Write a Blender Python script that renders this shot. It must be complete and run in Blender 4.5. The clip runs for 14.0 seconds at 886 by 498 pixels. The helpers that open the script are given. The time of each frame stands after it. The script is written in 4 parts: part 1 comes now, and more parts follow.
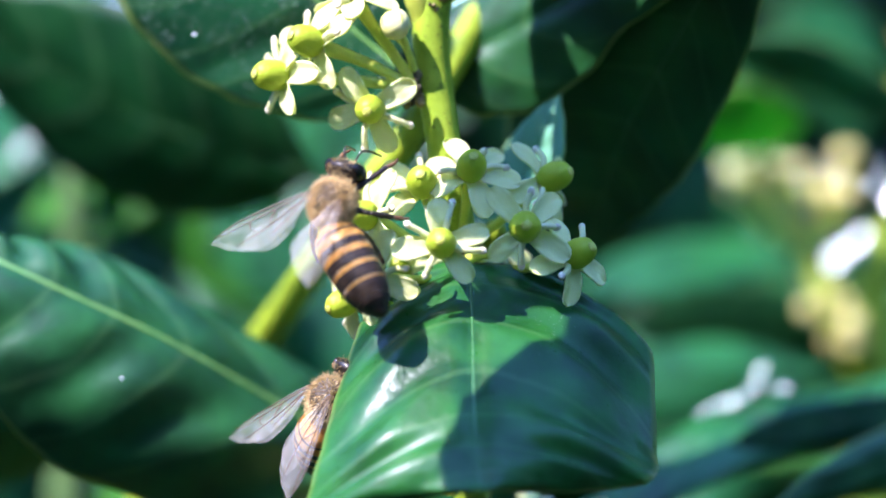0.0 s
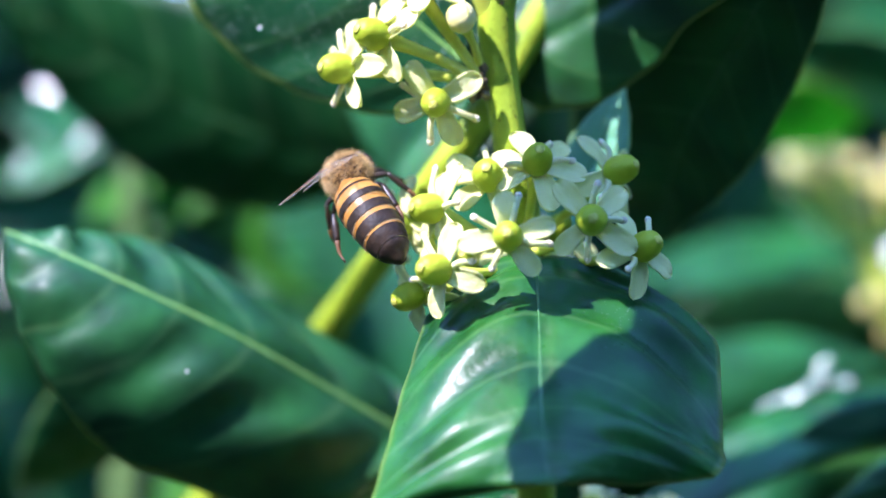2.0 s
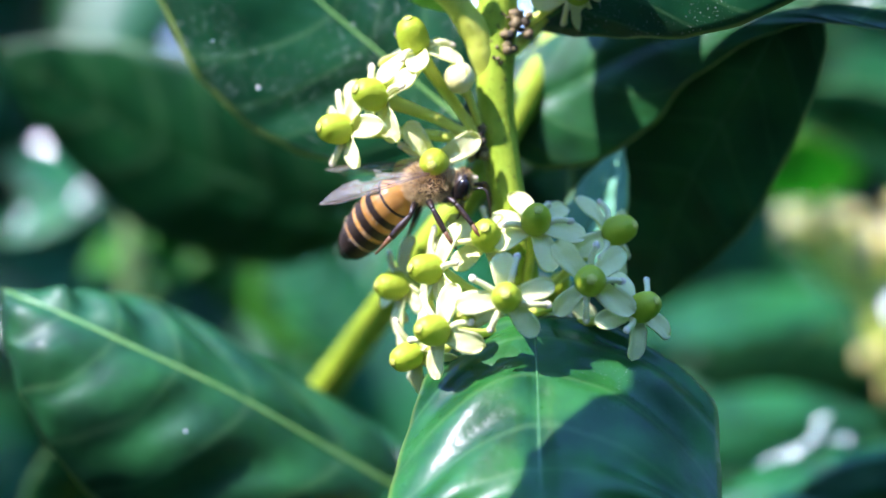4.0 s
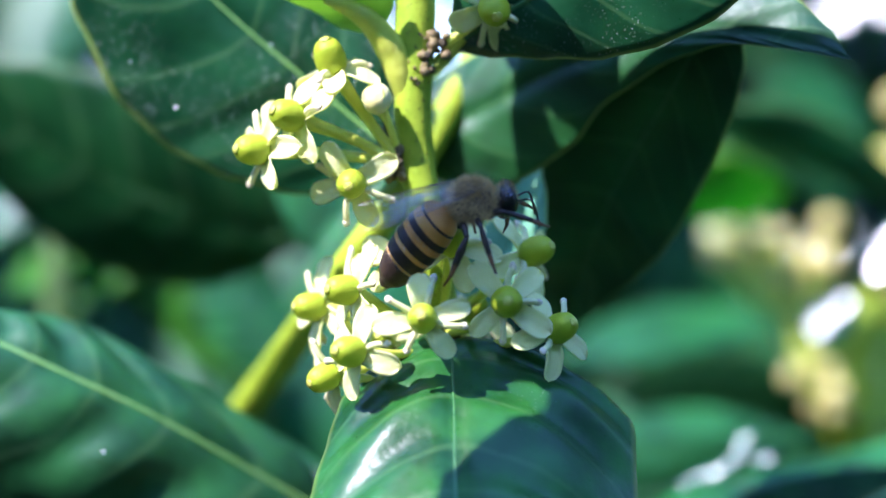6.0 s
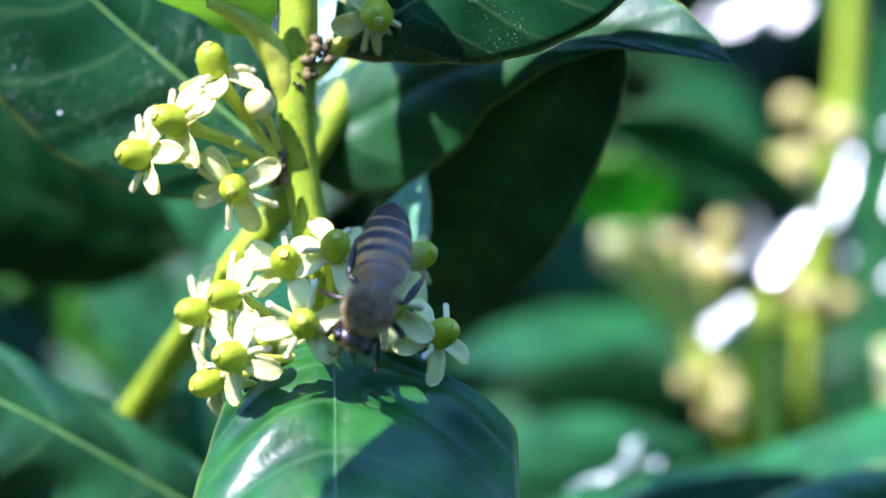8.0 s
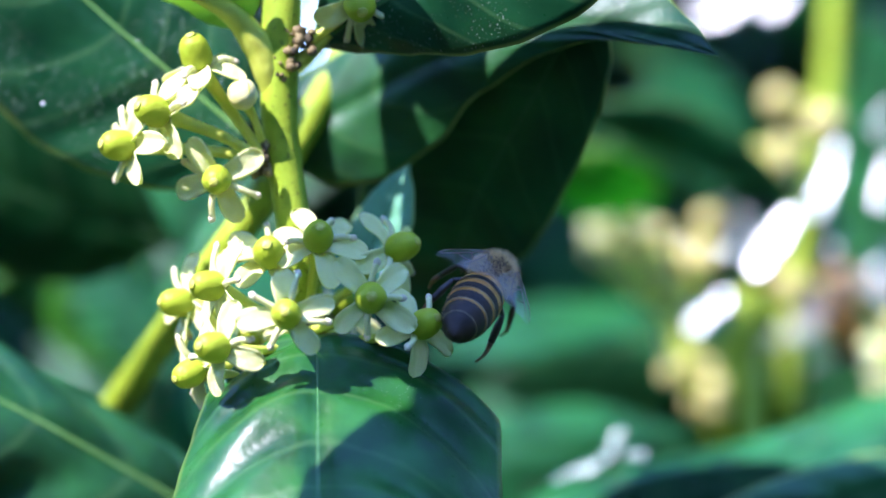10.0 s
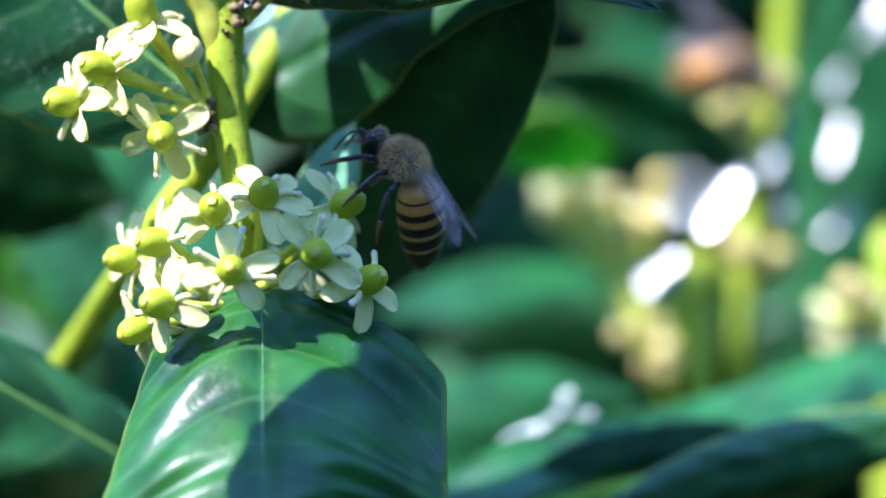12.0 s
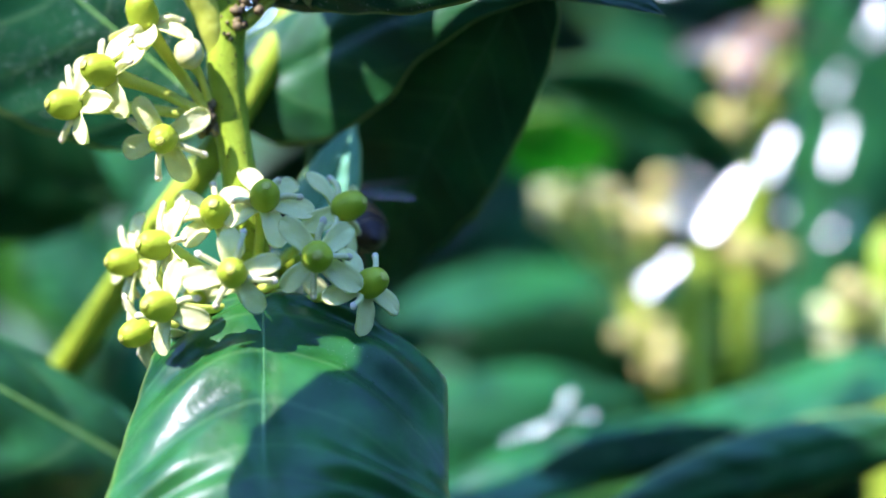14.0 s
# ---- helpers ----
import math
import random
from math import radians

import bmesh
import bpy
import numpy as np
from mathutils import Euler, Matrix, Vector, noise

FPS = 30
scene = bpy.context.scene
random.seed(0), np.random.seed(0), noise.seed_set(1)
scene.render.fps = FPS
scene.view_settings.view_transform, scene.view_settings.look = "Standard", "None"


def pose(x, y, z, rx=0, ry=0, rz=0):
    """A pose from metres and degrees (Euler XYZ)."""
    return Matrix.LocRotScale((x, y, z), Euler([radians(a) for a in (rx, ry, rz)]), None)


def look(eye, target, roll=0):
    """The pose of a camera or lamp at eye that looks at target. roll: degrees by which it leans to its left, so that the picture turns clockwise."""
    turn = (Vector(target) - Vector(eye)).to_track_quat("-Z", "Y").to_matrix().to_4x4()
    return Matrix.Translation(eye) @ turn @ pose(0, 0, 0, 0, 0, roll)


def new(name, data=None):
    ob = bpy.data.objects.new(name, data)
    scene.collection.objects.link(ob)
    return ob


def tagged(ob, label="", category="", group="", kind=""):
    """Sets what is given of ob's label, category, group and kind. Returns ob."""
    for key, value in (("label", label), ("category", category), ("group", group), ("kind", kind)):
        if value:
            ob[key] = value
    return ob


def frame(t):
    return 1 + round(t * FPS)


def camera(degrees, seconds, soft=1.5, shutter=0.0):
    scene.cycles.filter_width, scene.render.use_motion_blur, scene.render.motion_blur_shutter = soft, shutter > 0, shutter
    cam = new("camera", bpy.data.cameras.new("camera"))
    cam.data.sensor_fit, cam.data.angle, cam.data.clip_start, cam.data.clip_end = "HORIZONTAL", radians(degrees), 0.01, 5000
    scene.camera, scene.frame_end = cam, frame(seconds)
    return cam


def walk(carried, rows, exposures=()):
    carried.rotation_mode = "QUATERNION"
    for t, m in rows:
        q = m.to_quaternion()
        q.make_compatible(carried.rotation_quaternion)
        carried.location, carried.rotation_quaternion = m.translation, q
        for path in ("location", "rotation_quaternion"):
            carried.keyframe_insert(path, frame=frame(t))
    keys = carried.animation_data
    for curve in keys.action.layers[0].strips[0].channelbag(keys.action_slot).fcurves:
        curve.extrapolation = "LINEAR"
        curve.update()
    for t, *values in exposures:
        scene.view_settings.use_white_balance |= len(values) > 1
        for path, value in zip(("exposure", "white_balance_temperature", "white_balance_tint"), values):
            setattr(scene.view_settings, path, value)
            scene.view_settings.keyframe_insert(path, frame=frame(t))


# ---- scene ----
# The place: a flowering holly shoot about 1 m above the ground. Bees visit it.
# SPAN is one pixel of the camera's view, 0.0483 mm, on the plane of the flowers (y = 0).
SPAN = 4.826e-5
AWAY = 0.36


def spot(u, v, d=0.0):
    """The place d mm behind the flower plane, on the line of sight of the pixel u, v, to fit the camera's view."""
    k = 1 + d / 360
    return Vector(((u - 784) * SPAN * k, d * 0.001, 1.0 + (441 - v) * SPAN * k))


def drift(right, down, share=0.55):
    """The lens slides by a part of the shift of its aim and turns for the rest."""
    eye = Vector((-share * right * SPAN, -AWAY, 1.0 + share * down * SPAN))
    return look(eye, (-right * SPAN, 0, 1.0 + down * SPAN))


# ---- camera ----
cam = camera(12, 14.0, soft=1.6)
cam.data.dof.use_dof = True
cam.data.dof.focus_distance = 0.353
cam.data.dof.aperture_fstop = 10.5
walk(cam, [
    (0.0, drift(-130, 9)), (0.5, drift(-93, 7)), (1.0, drift(-33, 2)), (1.5, drift(-19.5, -3)),
    (2.0, drift(-14, -3)), (2.5, drift(-14, -1)), (2.9, drift(-2, -1)), (3.0, drift(0, 0)), (3.2, drift(0, 29)),
    (4.2, drift(-25, 110)),
    (5.3, drift(-98, 139)), (5.5, drift(-117, 138)), (6.0, drift(-162.5, 140)), (6.5, drift(-215, 141)),
    (7.0, drift(-276, 158)), (7.5, drift(-329, 152)), (8.0, drift(-369, 149)), (8.2, drift(-374, 149)),
    (9.3, drift(-392, 140)),
    (10.3, drift(-407, 122)), (10.5, drift(-416, 110)), (11.0, drift(-452, 71)), (11.5, drift(-482, 54)),
    (12.0, drift(-495, 56)), (12.5, drift(-488.5, 56)), (13.0, drift(-494, 61)), (13.5, drift(-492, 60)),
    (14.0, drift(-493, 61))],
    exposures=((0.0, 2.84, 5150, 32), (14.0, 2.84, 5150, 32)))

# ---- light ----
SUN_FROM = Vector((-0.50, -0.40, 0.77)).normalized()
world = bpy.data.worlds.new("sky")
scene.world = world
world.use_nodes = True
wn = world.node_tree
sky = wn.nodes.new("ShaderNodeTexSky")
sky.sky_type = "NISHITA"
sky.sun_disc = False
sky.dust_density = 0.1
sky.ozone_density = 4.5
sky.sun_elevation = math.asin(SUN_FROM.z)
sky.sun_rotation = math.atan2(SUN_FROM.x, SUN_FROM.y)
wn.nodes["Background"].inputs["Strength"].default_value = 0.15
wn.links.new(sky.outputs[0], wn.nodes["Background"].inputs["Color"])
sun = new("sun", bpy.data.lights.new("sun", "SUN"))
sun.data.energy = 2.0
sun.data.angle = radians(0.55)
sun.data.color = (1.0, 0.90, 0.72)
sun.matrix_world = look(SUN_FROM * 5 + Vector((0, 0, 1)), (0, 0, 1))

# ---- materials ----
def material(name, rough=0.5, metal=0.0, spec=0.5):
    m = bpy.data.materials.new(name)
    m.use_nodes = True
    p = m.node_tree.nodes["Principled BSDF"]
    p.inputs["Roughness"].default_value = rough
    p.inputs["Metallic"].default_value = metal
    p.inputs["Specular IOR Level"].default_value = spec
    return m, m.node_tree.nodes, m.node_tree.links, p


def math_node(nodes, links, op, a, b=None, c=None):
    n = nodes.new("ShaderNodeMath")
    n.operation = op
    for i, v in enumerate((a, b, c)):
        if v is None:
            continue
        if isinstance(v, (int, float)):
            n.inputs[i].default_value = v
        else:
            links.new(v, n.inputs[i])
    return n.outputs[0]


def mixed(nodes, links, fac, a, b):
    n = nodes.new("ShaderNodeMix")
    n.data_type = "RGBA"
    if isinstance(fac, (int, float)):
        n.inputs[0].default_value = fac
    else:
        links.new(fac, n.inputs[0])
    for i, v in ((6, a), (7, b)):
        if isinstance(v, tuple):
            n.inputs[i].default_value = (*v, 1)
        else:
            links.new(v, n.inputs[i])
    return n.outputs[2]


def noise_node(nodes, links, scale, detail=3, where=None):
    n = nodes.new("ShaderNodeTexNoise")
    n.inputs["Scale"].default_value = scale
    n.inputs["Detail"].default_value = detail
    if where is None:
        where = nodes.new("ShaderNodeTexCoord").outputs["Object"]
    links.new(where, n.inputs["Vector"])
    return n.outputs["Fac"]


def ramp(nodes, links, fac, lo, hi):
    n = nodes.new("ShaderNodeMapRange")
    n.inputs["From Min"].default_value = lo
    n.inputs["From Max"].default_value = hi
    links.new(fac, n.inputs["Value"])
    return n.outputs["Result"]


def bumped(nodes, links, p, height, distance, strength=1.0):
    b = nodes.new("ShaderNodeBump")
    b.inputs["Strength"].default_value = strength
    b.inputs["Distance"].default_value = distance
    links.new(height, b.inputs["Height"])
    links.new(b.outputs[0], p.inputs["Normal"])


def thin(m, nodes, links, p, colour, share):
    """Lets part of the light through, as a blade or petal does."""
    t = nodes.new("ShaderNodeBsdfTranslucent")
    if isinstance(colour, tuple):
        t.inputs[0].default_value = (*colour, 1)
    else:
        links.new(colour, t.inputs[0])
    mix = nodes.new("ShaderNodeMixShader")
    mix.inputs[0].default_value = share
    links.new(p.outputs[0], mix.inputs[1])
    links.new(t.outputs[0], mix.inputs[2])
    links.new(mix.outputs[0], nodes["Material Output"].inputs["Surface"])


def leaf_material(name, dark, light, rough, share, through_colour, veins=8.0, specks=0.0, rim=0.8, spec=0.5, relief=0.7, veil=0.0):
    m, nodes, links, p = material(name, rough, spec=spec)
    uv = nodes.new("ShaderNodeTexCoord").outputs["UV"]
    sep = nodes.new("ShaderNodeSeparateXYZ")
    links.new(uv, sep.inputs[0])
    u = sep.outputs[0]
    across = math_node(nodes, links, "ABSOLUTE", math_node(nodes, links, "MULTIPLY_ADD", sep.outputs[1], 2, -1))
    n1 = noise_node(nodes, links, 180, 4)
    n2 = noise_node(nodes, links, 1400, 3)
    # side veins run from the midrib forwards to the margin
    bent = math_node(nodes, links, "MULTIPLY_ADD", math_node(nodes, links, "POWER", across, 1.4), -0.16, u)
    bent = math_node(nodes, links, "MULTIPLY_ADD", n1, 0.03, bent)
    wave = math_node(nodes, links, "SINE", math_node(nodes, links, "MULTIPLY", bent, veins * 6.2832))
    vein = ramp(nodes, links, wave, 0.90, 1.0)
    soft_edge = ramp(nodes, links, across, 0.95, 1.0)
    base = mixed(nodes, links, ramp(nodes, links, n1, 0.35, 0.7), dark, light)
    base = mixed(nodes, links, math_node(nodes, links, "MULTIPLY", vein, 0.14), base, (0.16, 0.30, 0.10))
    base = mixed(nodes, links, math_node(nodes, links, "MULTIPLY", soft_edge, rim), base, (0.34, 0.46, 0.08))
    if specks:
        sp = ramp(nodes, links, noise_node(nodes, links, 4200, 2), 0.64, 0.70)
        base = mixed(nodes, links, math_node(nodes, links, "MULTIPLY", math_node(nodes, links, "MULTIPLY", sp, ramp(nodes, links, noise_node(nodes, links, 120, 3), 0.46, 0.62)), specks), base, (0.55, 0.6, 0.5))
    links.new(base, p.inputs["Base Color"])
    links.new(math_node(nodes, links, "MULTIPLY_ADD", n2, 0.25, rough - 0.1), p.inputs["Roughness"])
    h = math_node(nodes, links, "MULTIPLY_ADD", wave, 0.14, math_node(nodes, links, "MULTIPLY", n2, 0.10))
    h = math_node(nodes, links, "MULTIPLY_ADD", n1, 0.4, h)
    bumped(nodes, links, p, h, 0.00045, relief)
    p.inputs["Coat Weight"].default_value = veil
    p.inputs["Coat Roughness"].default_value = 0.5
    thin(m, nodes, links, p, through_colour, share)
    return m


LEAF = leaf_material("holly_leaf", (0.005, 0.038, 0.009), (0.022, 0.115, 0.024), 0.46, 0.10, (0.10, 0.42, 0.02), spec=0.34, relief=0.9, veil=0.0)
LEAF_BROAD = leaf_material("broad_holly_leaf", (0.006, 0.046, 0.007), (0.026, 0.135, 0.018), 0.30, 0.08, (0.10, 0.42, 0.02), rim=0.3, spec=0.25, relief=1.0, veil=0.10, specks=0.12)
LEAF_SPECKLED = leaf_material("holly_leaf_dusty", (0.004, 0.034, 0.011), (0.013, 0.075, 0.022), 0.30, 0.06, (0.08, 0.36, 0.02), specks=0.8, rim=0.9, spec=0.36)
LEAF_FAR = leaf_material("holly_leaf_far", (0.004, 0.045, 0.010), (0.022, 0.150, 0.030), 0.38, 0.12, (0.10, 0.45, 0.02), veins=7, rim=0.25, spec=0.32)
# darker copy of the far leaf: shade is put into its colour
LEAF_SHADE_TONE = leaf_material("leaf_with_painted_shade", (0.003, 0.030, 0.006), (0.010, 0.064, 0.012), 0.42, 0.08, (0.08, 0.35, 0.02), veins=7, rim=0.15, spec=0.22)
LEAF_PALE = leaf_material("pale_leaf", (0.20, 0.36, 0.04), (0.28, 0.46, 0.07), 0.4, 0.5, (0.55, 0.80, 0.10))
# paler copy of the leaf: sunlight is put into its colour
LEAF_SUN_TONE = leaf_material("leaf_with_painted_sun", (0.14, 0.36, 0.19), (0.22, 0.46, 0.28), 0.45, 0.3, (0.3, 0.6, 0.3))
LEAF_YOUNG = leaf_material("young_leaf", (0.035, 0.16, 0.004), (0.065, 0.24, 0.008), 0.45, 0.5, (0.16, 0.55, 0.004), spec=0.25)


def plain_material(name, a, b, scale, rough, bump=0.0, share=0.0, through_colour=(0.5, 0.6, 0.2), fine=4.0, spec=0.5):
    m, nodes, links, p = material(name, rough, spec=spec)
    n1 = noise_node(nodes, links, scale, 4)
    n2 = noise_node(nodes, links, scale * fine, 3)
    base = mixed(nodes, links, ramp(nodes, links, n1, 0.3, 0.7), a, b)
    links.new(base, p.inputs["Base Color"])
    links.new(math_node(nodes, links, "MULTIPLY_ADD", n2, 0.2, rough - 0.1), p.inputs["Roughness"])
    if bump:
        bumped(nodes, links, p, math_node(nodes, links, "ADD", n1, n2), bump, 0.6)
    if share:
        thin(m, nodes, links, p, through_colour, share)
    return m


def stem_material(name="green_stem", low=(0.23, 0.34, 0.012), high=(0.38, 0.48, 0.025)):
    m, nodes, links, p = material(name, 0.5, spec=0.25)
    n1 = noise_node(nodes, links, 500, 4)
    n2 = noise_node(nodes, links, 2600, 3)
    base = mixed(nodes, links, ramp(nodes, links, n1, 0.3, 0.7), low, high)
    mark = ramp(nodes, links, n2, 0.61, 0.70)
    base = mixed(nodes, links, math_node(nodes, links, "MULTIPLY", mark, 0.7), base, (0.07, 0.06, 0.02))
    links.new(base, p.inputs["Base Color"])
    bumped(nodes, links, p, n2, 0.0001, 0.5)
    return m


STEM = stem_material()
STEM_DULL = stem_material("dull_green_stem", (0.07, 0.13, 0.03), (0.12, 0.19, 0.05))
STEM_DEEP = stem_material("deep_green_stem", (0.20, 0.28, 0.006), (0.33, 0.42, 0.015))
# smooth leaf for the added pieces that mirror the sun
LEAF_GLINT = plain_material("sun_glint_leaf", (0.010, 0.06, 0.03), (0.022, 0.11, 0.045), 300, 0.24, spec=0.8)
MIDRIB = plain_material("midrib", (0.03, 0.12, 0.025), (0.07, 0.19, 0.05), 400, 0.3)
MIDRIB_PALE = plain_material("pale_midrib", (0.11, 0.25, 0.045), (0.18, 0.34, 0.08), 400, 0.35)
PETAL = plain_material("petal", (0.83, 0.83, 0.36), (0.89, 0.88, 0.46), 700, 0.5, 0.00008, 0.38, (0.86, 0.92, 0.30), spec=0.2)
OVARY = plain_material("ovary", (0.35, 0.45, 0.010), (0.48, 0.56, 0.018), 500, 0.5, 0.00012, 0.25, (0.55, 0.65, 0.03), spec=0.35)
STIGMA = plain_material("stigma", (0.44, 0.46, 0.03), (0.58, 0.56, 0.10), 1500, 0.5, 0.0001)
PEDICEL = plain_material("pedicel", (0.62, 0.69, 0.06), (0.76, 0.80, 0.12), 600, 0.4, 0.00005, 0.25, (0.72, 0.8, 0.10))
STAMEN = plain_material("stamen", (0.78, 0.78, 0.34), (0.85, 0.84, 0.42), 900, 0.5, share=0.3, through_colour=(0.8, 0.82, 0.5))
ANTHER = plain_material("anther", (0.60, 0.48, 0.28), (0.84, 0.80, 0.52), 1100, 0.6)
FAR_BUD = plain_material("yellow_bud", (0.40, 0.33, 0.07), (0.58, 0.49, 0.16), 500, 0.5)
BUD = plain_material("bud", (0.70, 0.65, 0.20), (0.82, 0.76, 0.34), 500, 0.4, 0.00008)
SCALE = plain_material("bud_scale", (0.10, 0.06, 0.025), (0.30, 0.24, 0.08), 900, 0.7, 0.0002)
BARK = plain_material("dark_scar", (0.03, 0.022, 0.012), (0.10, 0.08, 0.03), 1200, 0.8, 0.0003)
SOIL = plain_material("dark_green_ground", (0.012, 0.018, 0.007), (0.030, 0.045, 0.014), 14, 0.9, 0.02)
AMBER = plain_material("bee_amber", (0.52, 0.22, 0.03), (0.74, 0.39, 0.08), 500, 0.38, 0.00004, 0.28, (0.8, 0.4, 0.05), fine=6)
BROWN = plain_material("bee_dark_band", (0.014, 0.009, 0.006), (0.042, 0.026, 0.015), 900, 0.5, 0.00006, spec=0.25)
SPECK = plain_material("white_speck", (0.7, 0.7, 0.68), (0.8, 0.8, 0.78), 900, 0.6)
PALE_HAIR = plain_material("bee_pale_hair", (0.40, 0.30, 0.15), (0.58, 0.46, 0.27), 900, 0.7)
FUR = plain_material("bee_fur", (0.46, 0.31, 0.11), (0.78, 0.58, 0.28), 900, 0.8, spec=0.2)
THORAX = plain_material("bee_thorax", (0.045, 0.027, 0.012), (0.11, 0.07, 0.03), 900, 0.6, 0.0001)
CUTICLE = plain_material("bee_cuticle", (0.012, 0.009, 0.007), (0.04, 0.026, 0.016), 1500, 0.3, 0.00004)
EYE = plain_material("bee_eye", (0.006, 0.005, 0.005), (0.014, 0.010, 0.008), 3000, 0.18)
LEG = plain_material("bee_leg", (0.012, 0.008, 0.006), (0.04, 0.022, 0.011), 1200, 0.4)
FOOT = plain_material("bee_foot", (0.10, 0.045, 0.015), (0.20, 0.09, 0.03), 1500, 0.5)
VEIN = plain_material("wing_vein", (0.09, 0.05, 0.02), (0.16, 0.09, 0.04), 900, 0.4)


def wing_material():
    m, nodes, links, p = material("wing_membrane", 0.36, spec=0.15)
    n1 = noise_node(nodes, links, 700, 3)
    links.new(mixed(nodes, links, n1, (0.46, 0.41, 0.34), (0.70, 0.65, 0.56)), p.inputs["Base Color"])
    bumped(nodes, links, p, n1, 0.0002, 0.5)
    t = nodes.new("ShaderNodeBsdfTransparent")
    mix = nodes.new("ShaderNodeMixShader")
    links.new(ramp(nodes, links, n1, -0.1, 4.0), mix.inputs[0])
    links.new(t.outputs[0], mix.inputs[1])
    links.new(p.outputs[0], mix.inputs[2])
    links.new(mix.outputs[0], nodes["Material Output"].inputs["Surface"])
    return m


WING = wing_material()


# ---- building helpers ----
def mesh_of(name, verts, faces, mats, uvs=None, mat_ids=None, smooth=True):
    me = bpy.data.meshes.new(name)
    me.from_pydata([tuple(v) for v in verts], [], faces)
    for m in mats if isinstance(mats, (list, tuple)) else [mats]:
        me.materials.append(m)
    if uvs is not None:
        layer = me.uv_layers.new(name="UVMap")
        ids = np.empty(len(me.loops), dtype=np.int32)
        me.loops.foreach_get("vertex_index", ids)
        layer.data.foreach_set("uv", np.asarray(uvs, dtype=np.float32)[ids].ravel())
    if mat_ids is not None:
        me.polygons.foreach_set("material_index", np.asarray(mat_ids, dtype=np.int32))
    me.polygons.foreach_set("use_smooth", np.full(len(me.polygons), smooth))
    me.update()
    return me


def part(name, me, parent, label="", m=None):
    """One mesh object under a thing or a part; m is its pose in its parent's space."""
    ob = new(name, me)
    ob.parent = parent
    if parent.type == "EMPTY":
        ob.matrix_parent_inverse = Matrix.Translation(-parent.location)
    if m is not None:
        ob.matrix_basis = m
    return tagged(ob, label=label)


def bezier(points, n):
    """n + 1 places along a smooth line through the given ones."""
    pts = [Vector(p) for p in points]
    if len(pts) == 2:
        return [pts[0].lerp(pts[1], i / n) for i in range(n + 1)]
    ext = [pts[0] * 2 - pts[1]] + pts + [pts[-1] * 2 - pts[-2]]
    out = []
    for i in range(n + 1):
        s = i / n * (len(pts) - 1)
        k = min(int(s), len(pts) - 2)
        t = s - k
        a, b, c, d = ext[k:k + 4]
        out.append(0.5 * ((2 * b) + (c - a) * t + (2 * a - 5 * b + 4 * c - d) * t * t + (3 * b - a - 3 * c + d) * t ** 3))
    return out


def table(values, u):
    """A smooth value at u from 0 to 1 of evenly spaced values."""
    s = max(0.0, min(1.0, u)) * (len(values) - 1)
    k = min(int(s), len(values) - 2)
    t = s - k
    t = t * t * (3 - 2 * t) * 0.5 + t * 0.5
    return values[k] * (1 - t) + values[k + 1] * t


def tube(points, radii, n=16, sides=10, rough=0.0, caps=True):
    """Vertices and faces of a tapered, slightly uneven rod along points."""
    line = bezier(points, n)
    verts, faces = [], []
    side = None
    for i, p in enumerate(line):
        t = (line[min(i + 1, n)] - line[max(i - 1, 0)]).normalized()
        if side is None:
            side = t.orthogonal().normalized()
        side = (side - t * side.dot(t)).normalized()
        up = t.cross(side)
        r = table(radii, i / n)
        for j in range(sides):
            a = 2 * math.pi * j / sides
            rr = r * (1 + rough * noise.noise(Vector((p.x * 900 + math.cos(a), p.z * 900, p.y * 900 + math.sin(a)))))
            verts.append(p + (side * math.cos(a) + up * math.sin(a)) * rr)
    for i in range(n):
        for j in range(sides):
            a, b = i * sides + j, i * sides + (j + 1) % sides
            faces.append((a, b, b + sides, a + sides))
    if caps:
        faces.append(tuple(reversed(range(sides))))
        faces.append(tuple(range(n * sides, (n + 1) * sides)))
    return verts, faces


def joined(*pieces):
    verts, faces = [], []
    for v, f in pieces:
        k = len(verts)
        verts += v
        faces += [tuple(i + k for i in face) for face in f]
    return verts, faces


def ball(centre, radii, rows=10, cols=14, bumps=0.0):
    c = Vector(centre)
    verts, faces = [], []
    for i in range(rows + 1):
        th = math.pi * i / rows
        for j in range(cols):
            ph = 2 * math.pi * j / cols
            w = Vector((math.sin(th) * math.cos(ph), math.sin(th) * math.sin(ph), math.cos(th)))
            k = 1 + bumps * noise.noise(w * 2.3 + c * 900)
            verts.append(c + Vector((w.x * radii[0], w.y * radii[1], w.z * radii[2])) * k)
    for i in range(rows):
        for j in range(cols):
            a, b = i * cols + j, i * cols + (j + 1) % cols
            faces.append((a, a + cols, b + cols, b))
    return verts, faces


def frame_of(forward, up):
    """A turn whose y axis is forward and whose z axis leans to up."""
    y = Vector(forward).normalized()
    x = y.cross(Vector(up)).normalized()
    z = x.cross(y)
    return Matrix((x, y, z)).transposed().to_4x4()


WIDE = (0.0, 0.55, 0.86, 0.99, 1.0, 0.92, 0.74, 0.46, 0.0)


